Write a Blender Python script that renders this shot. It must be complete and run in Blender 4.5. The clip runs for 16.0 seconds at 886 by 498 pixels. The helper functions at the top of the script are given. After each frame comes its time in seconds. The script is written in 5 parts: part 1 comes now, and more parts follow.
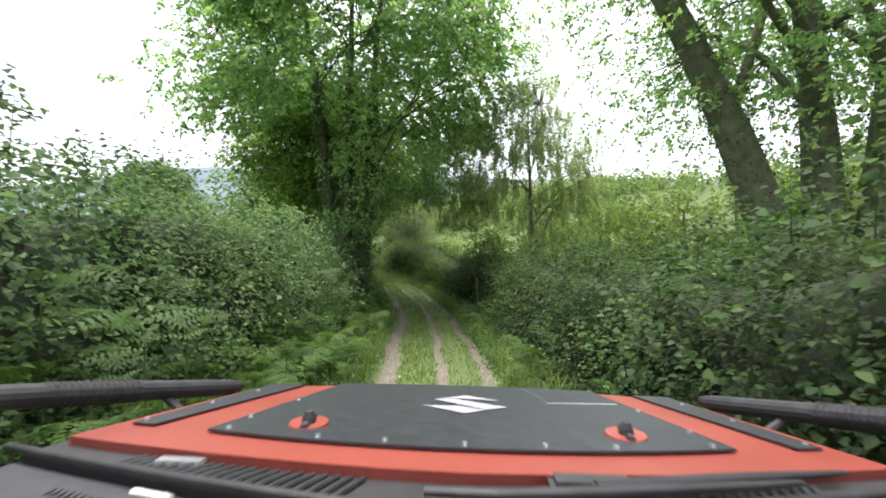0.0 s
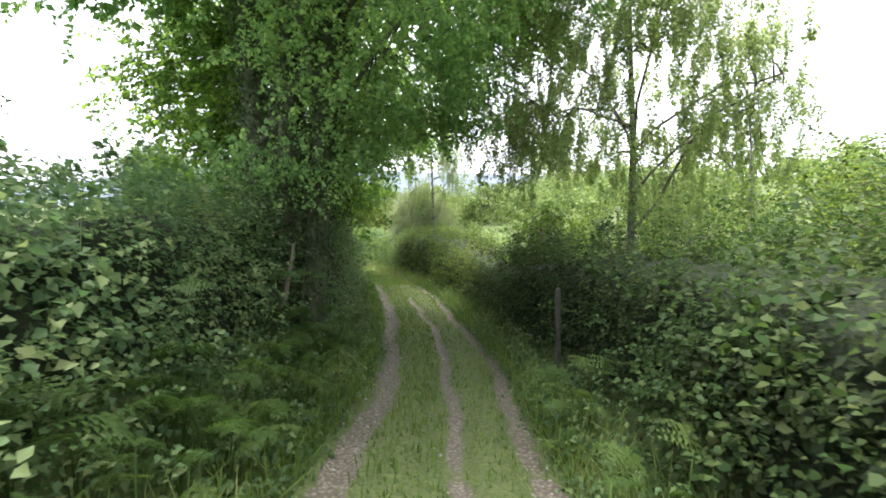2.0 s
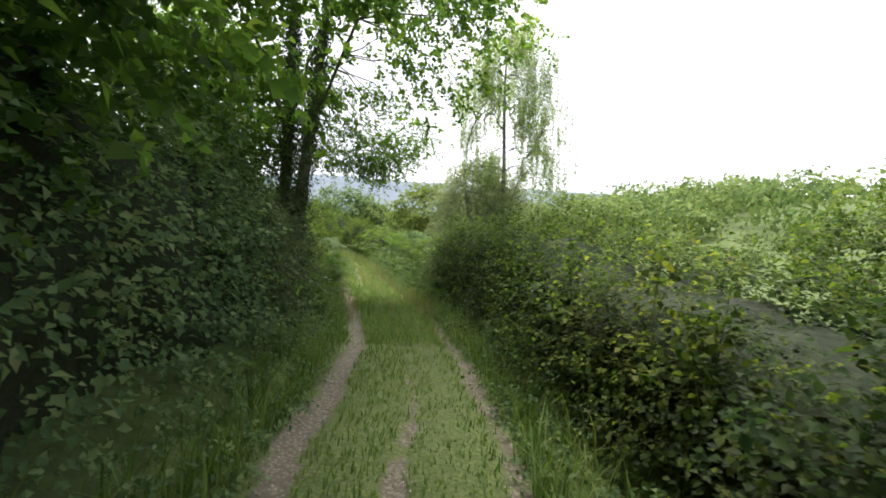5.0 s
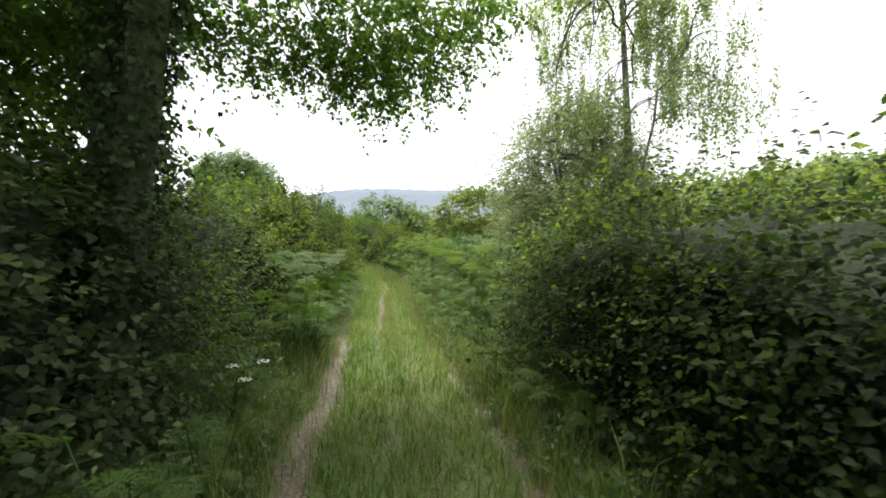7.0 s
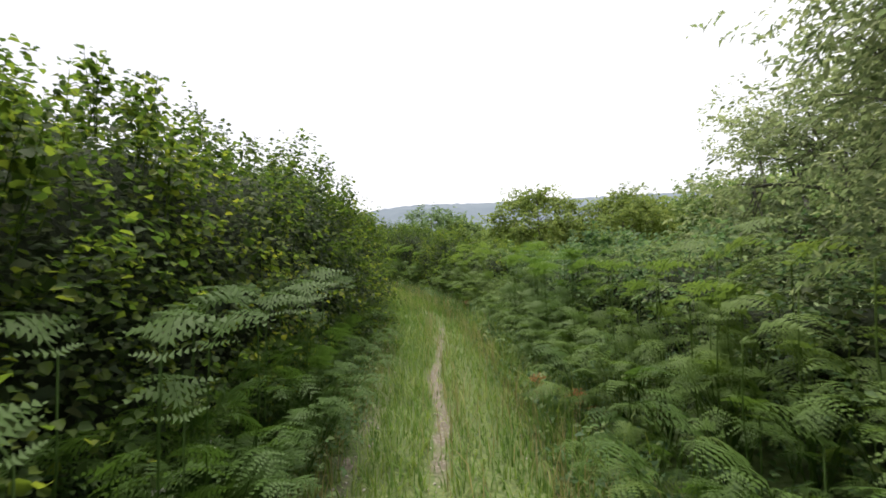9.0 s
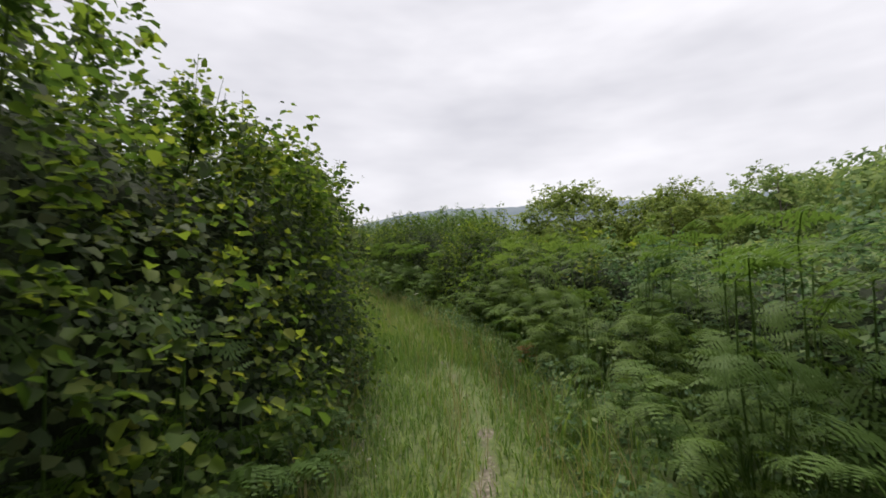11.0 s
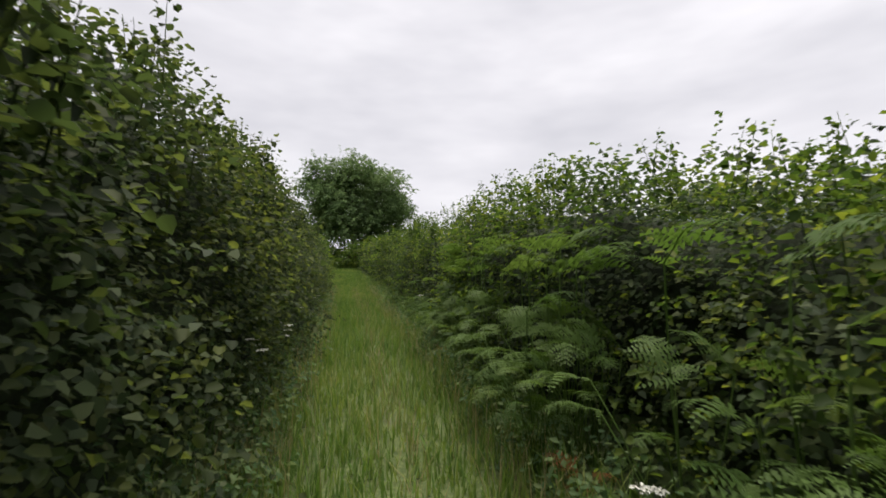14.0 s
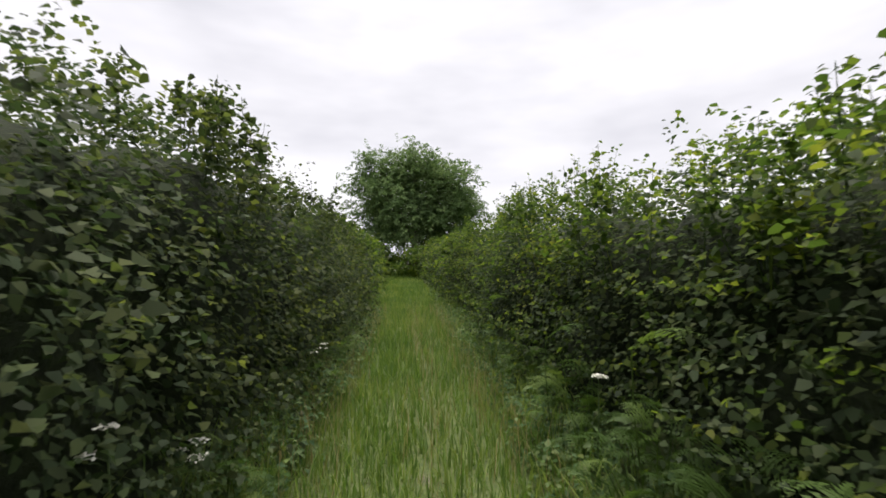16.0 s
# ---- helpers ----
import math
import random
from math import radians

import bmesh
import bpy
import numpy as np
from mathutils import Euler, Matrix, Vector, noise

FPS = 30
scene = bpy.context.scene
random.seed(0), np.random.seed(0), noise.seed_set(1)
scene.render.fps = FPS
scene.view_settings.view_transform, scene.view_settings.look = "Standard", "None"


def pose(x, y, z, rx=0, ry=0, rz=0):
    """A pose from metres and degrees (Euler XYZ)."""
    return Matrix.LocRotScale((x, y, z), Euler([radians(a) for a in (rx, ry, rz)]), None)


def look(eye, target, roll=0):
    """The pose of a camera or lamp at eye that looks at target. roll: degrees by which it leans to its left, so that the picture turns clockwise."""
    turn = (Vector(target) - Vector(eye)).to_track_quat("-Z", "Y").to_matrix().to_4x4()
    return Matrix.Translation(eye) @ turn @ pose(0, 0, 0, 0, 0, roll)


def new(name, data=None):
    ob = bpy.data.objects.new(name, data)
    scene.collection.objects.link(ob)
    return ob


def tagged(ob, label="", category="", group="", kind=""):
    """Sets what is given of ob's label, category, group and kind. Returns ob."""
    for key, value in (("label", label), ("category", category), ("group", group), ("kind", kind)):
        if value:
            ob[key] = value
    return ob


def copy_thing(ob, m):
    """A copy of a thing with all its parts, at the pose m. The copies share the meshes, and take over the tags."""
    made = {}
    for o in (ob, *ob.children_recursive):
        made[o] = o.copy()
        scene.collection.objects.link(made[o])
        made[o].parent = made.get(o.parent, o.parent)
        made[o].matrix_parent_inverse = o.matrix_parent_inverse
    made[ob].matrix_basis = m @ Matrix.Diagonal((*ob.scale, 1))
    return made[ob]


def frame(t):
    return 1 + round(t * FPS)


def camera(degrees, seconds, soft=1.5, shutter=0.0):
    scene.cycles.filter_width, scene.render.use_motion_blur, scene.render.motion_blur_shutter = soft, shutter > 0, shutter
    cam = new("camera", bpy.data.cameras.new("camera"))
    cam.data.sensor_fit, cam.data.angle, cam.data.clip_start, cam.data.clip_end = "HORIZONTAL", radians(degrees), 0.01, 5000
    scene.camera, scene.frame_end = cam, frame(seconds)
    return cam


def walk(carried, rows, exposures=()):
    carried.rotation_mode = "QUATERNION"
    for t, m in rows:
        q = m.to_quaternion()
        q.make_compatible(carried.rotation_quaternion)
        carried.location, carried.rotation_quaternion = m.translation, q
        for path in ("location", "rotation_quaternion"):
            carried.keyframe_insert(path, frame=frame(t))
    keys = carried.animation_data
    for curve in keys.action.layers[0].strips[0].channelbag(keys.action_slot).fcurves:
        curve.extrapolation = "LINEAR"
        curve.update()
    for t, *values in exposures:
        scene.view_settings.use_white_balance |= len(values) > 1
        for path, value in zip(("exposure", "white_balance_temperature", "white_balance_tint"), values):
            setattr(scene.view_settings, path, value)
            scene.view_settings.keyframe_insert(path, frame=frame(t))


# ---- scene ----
cam = camera(86.0, 16.0, soft=1.7, shutter=0.09)
PATH = [
    (0, (1.538, -0.809, 2.793), (1.393, 1.185, 2.735), 0.8),
    (0.5, (1.382, 1.277, 2.648), (1.211, 3.268, 2.573), 1.0),
    (1, (1.211, 3.331, 2.499), (1.017, 5.32, 2.421), 1.3),
    (1.5, (1.029, 5.395, 2.346), (0.811, 7.382, 2.267), 1.2),
    (2, (0.792, 7.454, 2.199), (0.546, 9.438, 2.128), 1.2),
    (2.5, (0.517, 9.51, 2.063), (0.245, 11.49, 2.008), 1.2),
    (3, (0.253, 11.546, 1.919), (-0.04, 13.523, 1.856), 1.2),
    (3.5, (-0.051, 13.5, 1.777), (-0.384, 15.471, 1.71), 1.5),
    (4, (-0.231, 15.315, 1.654), (-0.62, 17.276, 1.614), 3.3),
    (6.5, (-2.81, 24.553, 1.659), (-3.491, 26.434, 1.658), 1.0),
    (7, (-3.603, 26.351, 1.656), (-4.309, 28.223, 1.661), 0.9),
    (7.5, (-4.331, 28.049, 1.655), (-5.086, 29.901, 1.672), 0.5),
    (8, (-5.231, 29.806, 1.646), (-6.057, 31.627, 1.658), 0.2),
    (8.5, (-6.195, 31.497, 1.643), (-7.076, 33.292, 1.658), -0.7),
    (9, (-7.24, 33.157, 1.647), (-8.136, 34.944, 1.711), -1.5),
    (9.5, (-7.935, 34.491, 1.644), (-8.863, 36.261, 1.709), -1.0),
    (10, (-8.688, 35.834, 1.644), (-9.618, 37.604, 1.715), -1.3),
    (12.5, (-12.991, 43.199, 1.913), (-14.121, 44.849, 2.016), -1.0),
    (13, (-14.119, 44.626, 1.977), (-15.296, 46.243, 2.081), -0.9),
    (13.5, (-15.345, 46.003, 2.03), (-16.558, 47.593, 2.149), -0.7),
    (14, (-16.719, 47.365, 2.129), (-17.994, 48.905, 2.272), -0.1),
    (14.5, (-18.011, 48.713, 2.234), (-19.361, 50.188, 2.373), 0.3),
    (15, (-19.312, 49.803, 2.312), (-20.707, 51.236, 2.454), 0.3),
    (15.5, (-20.868, 51.066, 2.403), (-22.311, 52.448, 2.572), -0.0),
    (16, (-22.373, 52.324, 2.493), (-23.837, 53.684, 2.663), -0.4),
]
EXPOSURES = [(0, 1.58, 6200, 13), (1, 1.93, 6150, 17), (2, 2.15, 6150, 18), (2.7, 2.05, 6200, 18), (3.5, 1.55, 6400, 14), (4.2, 1.43, 6400, 13), (6.5, 1.5, 6450, 13),
             (7.5, 1.27, 6450, 13), (9, 1.0, 6500, 13), (10, 0.58, 6500, 13), (12.5, 0.42, 6600, 13), (14.5, 0.52, 6600, 13), (15.5, 0.66, 6600, 13), (16, 0.66, 6600, 13)]
walk(cam, [(t, look(eye, target, roll)) for t, eye, target, roll in PATH], EXPOSURES)


# ---- sky, cloud layer and veiled sun ----
world = bpy.data.worlds.new("overcast_sky")
scene.world = world
world.use_nodes = True
wn, wl = world.node_tree.nodes, world.node_tree.links
wn.clear()
w_out = wn.new("ShaderNodeOutputWorld")
w_mix = wn.new("ShaderNodeMixShader")
w_clear = wn.new("ShaderNodeBackground")
w_cloud = wn.new("ShaderNodeBackground")
w_sky = wn.new("ShaderNodeTexSky")
w_sky.sky_type, w_sky.sun_disc = "NISHITA", False
w_sky.sun_elevation, w_sky.sun_rotation = radians(80), radians(311)
w_coord = wn.new("ShaderNodeTexCoord")
w_map = wn.new("ShaderNodeMapping")
w_map.inputs["Scale"].default_value = (1.0, 1.0, 3.2)
w_noise = wn.new("ShaderNodeTexNoise")
w_noise.inputs["Scale"].default_value, w_noise.inputs["Detail"].default_value = 2.0, 4.0
w_noise.inputs["Roughness"].default_value = 0.55
w_ramp = wn.new("ShaderNodeValToRGB")
w_ramp.color_ramp.elements[0].position, w_ramp.color_ramp.elements[0].color = 0.32, (0.58, 0.585, 0.62, 1)
w_ramp.color_ramp.elements[1].position, w_ramp.color_ramp.elements[1].color = 0.68, (0.83, 0.83, 0.855, 1)
wl.new(w_coord.outputs["Generated"], w_map.inputs["Vector"])
wl.new(w_map.outputs["Vector"], w_noise.inputs["Vector"])
wl.new(w_noise.outputs["Fac"], w_ramp.inputs["Fac"])
wl.new(w_sky.outputs["Color"], w_clear.inputs["Color"])
wl.new(w_ramp.outputs["Color"], w_cloud.inputs["Color"])
w_clear.inputs["Strength"].default_value = 0.08
w_cloud.inputs["Strength"].default_value = 0.92
w_mix.inputs["Fac"].default_value = 0.92
wl.new(w_clear.outputs["Background"], w_mix.inputs[1])
wl.new(w_cloud.outputs["Background"], w_mix.inputs[2])
wl.new(w_mix.outputs["Shader"], w_out.inputs["Surface"])

sun = new("sun", bpy.data.lights.new("sun", "SUN"))
sun.data.energy, sun.data.angle, sun.data.color = 2.9, radians(36), (1.0, 0.94, 0.84)
sun.rotation_euler = Vector((0.131, -0.114, -0.985)).to_track_quat("-Z", "Y").to_euler()


# ---- materials ----
def mat(name, build):
    m = bpy.data.materials.new(name)
    m.use_nodes = True
    build(m.node_tree.nodes, m.node_tree.links, m.node_tree.nodes["Principled BSDF"], m.node_tree.nodes["Material Output"])
    return m


def ramp(n, stops):
    r = n.new("ShaderNodeValToRGB").color_ramp
    while len(r.elements) < len(stops):
        r.elements.new(0.5)
    for e, (p, c) in zip(r.elements, stops):
        e.position, e.color = p, (*c, 1)
    return n[-1]


def noise_node(n, l, scale, detail=4.0, coord="Object"):
    c = n.new("ShaderNodeTexCoord")
    t = n.new("ShaderNodeTexNoise")
    t.inputs["Scale"].default_value, t.inputs["Detail"].default_value = scale, detail
    l.new(c.outputs[coord], t.inputs["Vector"])
    return t


def bump(n, l, b, src, strength, dist):
    k = n.new("ShaderNodeBump")
    k.inputs["Strength"].default_value, k.inputs["Distance"].default_value = strength, dist
    l.new(src, k.inputs["Height"])
    l.new(k.outputs["Normal"], b.inputs["Normal"])


def leaf_material(name, stops, patch, translucent=0.42, rough=0.58, by_object=False):
    """Leaves: each its own tone, drifting in patches; light shines through."""

    def build(n, l, b, out):
        g = n.new("ShaderNodeObjectInfo" if by_object else "ShaderNodeNewGeometry")
        rnd = g.outputs["Random" if by_object else "Random Per Island"]
        t = noise_node(n, l, patch, 3.0)
        add = n.new("ShaderNodeMath")
        add.operation = "MULTIPLY_ADD"
        l.new(t.outputs["Fac"], add.inputs[0])
        add.inputs[1].default_value = 0.9
        half = n.new("ShaderNodeMath")
        half.operation = "MULTIPLY_ADD"
        l.new(rnd, half.inputs[0])
        half.inputs[1].default_value, half.inputs[2].default_value = 0.62, -0.26
        l.new(half.outputs[0], add.inputs[2])
        c = ramp(n, stops)
        l.new(add.outputs[0], c.inputs["Fac"])
        l.new(c.outputs["Color"], b.inputs["Base Color"])
        b.inputs["Roughness"].default_value = rough
        b.inputs["Specular IOR Level"].default_value = 0.2
        tr = n.new("ShaderNodeBsdfTranslucent")
        hs = n.new("ShaderNodeHueSaturation")
        hs.inputs["Saturation"].default_value, hs.inputs["Value"].default_value = 1.12, 1.55
        hs.inputs["Hue"].default_value = 0.494
        l.new(c.outputs["Color"], hs.inputs["Color"])
        l.new(hs.outputs["Color"], tr.inputs["Color"])
        mx = n.new("ShaderNodeMixShader")
        mx.inputs["Fac"].default_value = translucent
        l.new(b.outputs["BSDF"], mx.inputs[1])
        l.new(tr.outputs["BSDF"], mx.inputs[2])
        l.new(mx.outputs["Shader"], out.inputs["Surface"])

    return mat(name, build)


def plain(name, a, c, scale, rough=0.6, metal=0.0, strength=0.2, dist=0.01, coat=0.0):
    def build(n, l, b, out):
        t = noise_node(n, l, scale, 6.0)
        fine = noise_node(n, l, scale * 9, 3.0)
        mixv = n.new("ShaderNodeMath")
        mixv.operation = "MULTIPLY_ADD"
        l.new(fine.outputs["Fac"], mixv.inputs[0])
        mixv.inputs[1].default_value = 0.35
        l.new(t.outputs["Fac"], mixv.inputs[2])
        r = ramp(n, [(0.45, a), (0.95, c)])
        l.new(mixv.outputs[0], r.inputs["Fac"])
        l.new(r.outputs["Color"], b.inputs["Base Color"])
        b.inputs["Roughness"].default_value, b.inputs["Metallic"].default_value = rough, metal
        b.inputs["Coat Weight"].default_value = coat
        bump(n, l, b, mixv.outputs[0], strength, dist)

    return mat(name, build)


HAZEL = leaf_material("hazel_leaf", [(0.05, (0.023, 0.044, 0.012)), (0.45, (0.054, 0.094, 0.021)), (0.75, (0.112, 0.159, 0.031)), (1, (0.224, 0.244, 0.048))], 0.55, 0.6)
BRAMBLE = leaf_material("bramble_leaf", [(0.05, (0.047, 0.091, 0.041)), (0.5, (0.095, 0.166, 0.066)), (0.8, (0.187, 0.251, 0.103)), (1, (0.220, 0.250, 0.100))], 0.7)
# darker copy of the bramble leaf; shade in the hedges put into colour
SHADETONED = leaf_material("shade_toned_leaf", [(0.05, (0.019, 0.034, 0.014)), (0.5, (0.040, 0.065, 0.024)), (0.8, (0.080, 0.106, 0.038)), (1, (0.100, 0.115, 0.042))], 0.7)
MAPLE = leaf_material("field_maple_leaf", [(0.05, (0.019, 0.033, 0.012)), (0.5, (0.043, 0.064, 0.020)), (0.8, (0.091, 0.115, 0.031)), (1, (0.140, 0.170, 0.042))], 0.55, 0.58)
SPRING = leaf_material("fresh_hazel_leaf", [(0.05, (0.029, 0.059, 0.014)), (0.45, (0.065, 0.117, 0.024)), (0.75, (0.124, 0.182, 0.035)), (1, (0.222, 0.263, 0.052))], 0.55, 0.52)
NETTLE = leaf_material("nettle_and_hazel_leaf", [(0.05, (0.022, 0.048, 0.017)), (0.5, (0.046, 0.089, 0.027)), (0.85, (0.092, 0.139, 0.043)), (1, (0.158, 0.194, 0.066))], 0.6)
DOMELEAF = leaf_material("field_tree_leaf", [(0.05, (0.075, 0.110, 0.030)), (0.5, (0.144, 0.200, 0.050)), (1, (0.269, 0.312, 0.088))], 0.12, 0.4, 0.8)
BROAD = leaf_material("sycamore_leaf", [(0.05, (0.084, 0.161, 0.059)), (0.5, (0.162, 0.280, 0.095)), (0.85, (0.298, 0.424, 0.134)), (1, (0.478, 0.538, 0.188))], 0.5, 0.5)
BIRCH = leaf_material("birch_leaf", [(0.05, (0.117, 0.175, 0.068)), (0.5, (0.223, 0.302, 0.117)), (1, (0.410, 0.450, 0.198))], 0.6, 0.62)
WILLOW = leaf_material("willow_leaf", [(0.05, (0.102, 0.149, 0.069)), (0.5, (0.180, 0.225, 0.107)), (1, (0.308, 0.346, 0.174))], 0.6, 0.5)
FARLEAF = leaf_material("distant_leaf", [(0.05, (0.068, 0.116, 0.041)), (0.5, (0.132, 0.196, 0.062)), (1, (0.257, 0.304, 0.108))], 0.06, 0.4, 0.85)
FERN = leaf_material("bracken_frond", [(0.05, (0.040, 0.080, 0.019)), (0.5, (0.075, 0.134, 0.031)), (0.85, (0.129, 0.189, 0.048)), (1, (0.216, 0.217, 0.058))], 0.4, 0.4, 0.55, True)
DEADFERN = leaf_material("dead_bracken", [(0.1, (0.13, 0.06, 0.022)), (1.0, (0.3, 0.14, 0.05))], 1.5, 0.2, 0.7, True)
GRASS = leaf_material("grass_blade", [(0.05, (0.06, 0.12, 0.028)), (0.5, (0.115, 0.195, 0.043)), (0.85, (0.22, 0.275, 0.075)), (1.0, (0.36, 0.34, 0.14))], 0.5, 0.35, 0.5)
IVY = leaf_material("ivy_leaf", [(0.05, (0.02, 0.038, 0.013)), (0.5, (0.042, 0.072, 0.025)), (1.0, (0.09, 0.13, 0.04))], 1.2, 0.15, 0.4)
# darker copy of the sycamore leaf, the trees' shade painted into its tones
SHADELEAF = leaf_material("shaded_hedgerow_leaf", [(0.05, (0.041, 0.083, 0.023)), (0.5, (0.086, 0.159, 0.036)), (0.85, (0.178, 0.276, 0.057)), (1, (0.310, 0.385, 0.086))], 0.45, 0.66)
OAKLEAF = leaf_material("oak_leaf", [(0.05, (0.062, 0.107, 0.042)), (0.5, (0.115, 0.182, 0.068)), (1.0, (0.205, 0.28, 0.105))], 0.3, 0.3, 0.75)
STRAW = leaf_material("seeding_grass", [(0.05, (0.16, 0.15, 0.06)), (0.5, (0.27, 0.24, 0.11)), (1.0, (0.4, 0.34, 0.18))], 0.8, 0.3, 0.6)
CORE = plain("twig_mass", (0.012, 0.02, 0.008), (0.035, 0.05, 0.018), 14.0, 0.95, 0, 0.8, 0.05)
BARK = plain("bark", (0.045, 0.038, 0.028), (0.14, 0.12, 0.09), 7.0, 0.9, 0, 0.9, 0.03)
MOSSBARK = plain("mossy_bark", (0.047, 0.056, 0.027), (0.135, 0.147, 0.081), 5.0, 0.92, 0, 0.9, 0.03)
BIRCHBARK = plain("birch_bark", (0.05, 0.045, 0.038), (0.26, 0.25, 0.22), 5.0, 0.85, 0, 0.5, 0.01)
DEADWOOD = plain("dead_wood", (0.08, 0.062, 0.042), (0.18, 0.145, 0.1), 9.0, 0.9, 0, 0.6, 0.01)
POST = plain("weathered_post", (0.04, 0.038, 0.03), (0.09, 0.085, 0.07), 11.0, 0.9, 0, 0.6, 0.01)
STONE = plain("pale_stone", (0.24, 0.22, 0.19), (0.46, 0.43, 0.38), 14.0, 0.9, 0, 0.4, 0.01)
PETAL = plain("white_petal", (0.62, 0.62, 0.55), (0.8, 0.8, 0.74), 30.0, 0.7, 0, 0.1, 0.002)
STALK = plain("green_stalk", (0.06, 0.11, 0.03), (0.13, 0.19, 0.06), 20.0, 0.6, 0, 0.1, 0.002)
# blue-grey air haze is mixed into the hill's base colour
HAZE = plain("hazed_hill", (0.09, 0.12, 0.148), (0.13, 0.162, 0.188), 0.012, 1.0, 0, 0.0, 0.1)
RED = plain("red_paint", (0.19, 0.034, 0.022), (0.25, 0.05, 0.034), 5.0, 0.45, 0, 0.03, 0.002, 0.2)
RUBBER = plain("black_rubber", (0.012, 0.012, 0.013), (0.03, 0.03, 0.032), 25.0, 0.6, 0, 0.3, 0.003)
CHECKER = plain("black_bonnet_plate", (0.016, 0.018, 0.021), (0.034, 0.037, 0.042), 30.0, 0.42, 0, 0.35, 0.003)
DASH = plain("dashboard_plastic", (0.02, 0.02, 0.022), (0.045, 0.045, 0.05), 60.0, 0.55, 0, 0.3, 0.001)
DECAL = plain("silver_decal", (0.32, 0.32, 0.34), (0.42, 0.42, 0.45), 60.0, 0.4, 0.2, 0.1, 0.001)
STEEL = plain("steel", (0.35, 0.35, 0.36), (0.55, 0.55, 0.56), 20.0, 0.35, 1.0, 0.1, 0.002)


def ground_build(n, l, b, out):
    big, small = noise_node(n, l, 0.35, 5.0), noise_node(n, l, 9.0, 6.0)
    r = ramp(n, [(0.3, (0.035, 0.05, 0.016)), (0.55, (0.07, 0.105, 0.028)), (0.8, (0.12, 0.15, 0.045))])
    m = n.new("ShaderNodeMath")
    m.operation = "MULTIPLY_ADD"
    l.new(small.outputs["Fac"], m.inputs[0])
    m.inputs[1].default_value = 0.5
    h = n.new("ShaderNodeMath")
    h.operation = "MULTIPLY"
    l.new(big.outputs["Fac"], h.inputs[0])
    h.inputs[1].default_value = 0.6
    l.new(h.outputs[0], m.inputs[2])
    l.new(m.outputs[0], r.inputs["Fac"])
    l.new(r.outputs["Color"], b.inputs["Base Color"])
    b.inputs["Roughness"].default_value = 1.0
    bump(n, l, b, small.outputs["Fac"], 0.6, 0.05)


def lane_build(n, l, b, out):
    """Stony earth in the ruts, short turf between; the share of bare earth is an attribute of the mesh."""
    big, small = noise_node(n, l, 2.6, 6.0), noise_node(n, l, 22.0, 6.0)
    vor = n.new("ShaderNodeTexVoronoi")
    vor.inputs["Scale"].default_value = 26.0
    co = n.new("ShaderNodeTexCoord")
    l.new(co.outputs["Object"], vor.inputs["Vector"])
    a = n.new("ShaderNodeAttribute")
    a.attribute_name = "bare"
    turf = ramp(n, [(0.3, (0.05, 0.08, 0.022)), (0.7, (0.12, 0.15, 0.045))])
    l.new(small.outputs["Fac"], turf.inputs["Fac"])
    earth = ramp(n, [(0.0, (0.33, 0.3, 0.245)), (0.25, (0.2, 0.178, 0.138)), (0.6, (0.11, 0.096, 0.07))])
    l.new(vor.outputs["Distance"], earth.inputs["Fac"])
    s = n.new("ShaderNodeMath")
    s.operation = "MULTIPLY_ADD"
    l.new(big.outputs["Fac"], s.inputs[0])
    s.inputs[1].default_value = 1.5
    t = n.new("ShaderNodeMath")
    t.operation = "ADD"
    l.new(a.outputs["Fac"], t.inputs[0])
    t.inputs[1].default_value = -0.78
    l.new(t.outputs[0], s.inputs[2])
    edge = ramp(n, [(0.35, (0, 0, 0)), (0.6, (1, 1, 1))])
    l.new(s.outputs[0], edge.inputs["Fac"])
    mx = n.new("ShaderNodeMix")
    mx.data_type = "RGBA"
    l.new(edge.outputs["Color"], mx.inputs["Factor"])
    l.new(turf.outputs["Color"], mx.inputs["A"])
    l.new(earth.outputs["Color"], mx.inputs["B"])
    l.new(mx.outputs["Result"], b.inputs["Base Color"])
    b.inputs["Roughness"].default_value = 0.95
    bump(n, l, b, vor.outputs["Distance"], 0.5, 0.02)


GROUND = mat("field_turf", ground_build)
LANE = mat("lane_surface", lane_build)


# ---- the lane's line, in plan, and the lie of the land ----
LINE = np.array([(2.17, -9.2), (1.54, -0.81), (1.21, 3.33), (0.79, 7.45), (0.25, 11.55), (-0.23, 15.3), (-1.4, 19.9), (-2.81, 24.55),
                 (-4.33, 28.05), (-6.2, 31.5), (-7.93, 34.5), (-10.7, 39.5), (-12.99, 43.2), (-15.35, 46.0), (-18.0, 48.7), (-20.87, 51.07),
                 (-22.37, 52.32), (-31.7, 59.8), (-41.2, 67.1), (-50.7, 74.4), (-70.0, 89.0)])


def spline(p, step=0.5):
    out = []
    q = np.vstack([2 * p[0] - p[1], p, 2 * p[-1] - p[-2]])
    for i in range(1, len(q) - 2):
        n = max(2, int(np.linalg.norm(q[i + 1] - q[i]) / step))
        for k in range(n):
            t = k / n
            out.append(0.5 * ((2 * q[i]) + (q[i + 1] - q[i - 1]) * t + (2 * q[i - 1] - 5 * q[i] + 4 * q[i + 1] - q[i + 2]) * t * t
                              + (3 * q[i] - q[i - 1] - 3 * q[i + 1] + q[i + 2]) * t ** 3))
    return np.array(out + [p[-1]])


CL = spline(LINE)
CS = np.r_[0, np.cumsum(np.linalg.norm(np.diff(CL, axis=0), axis=1))]
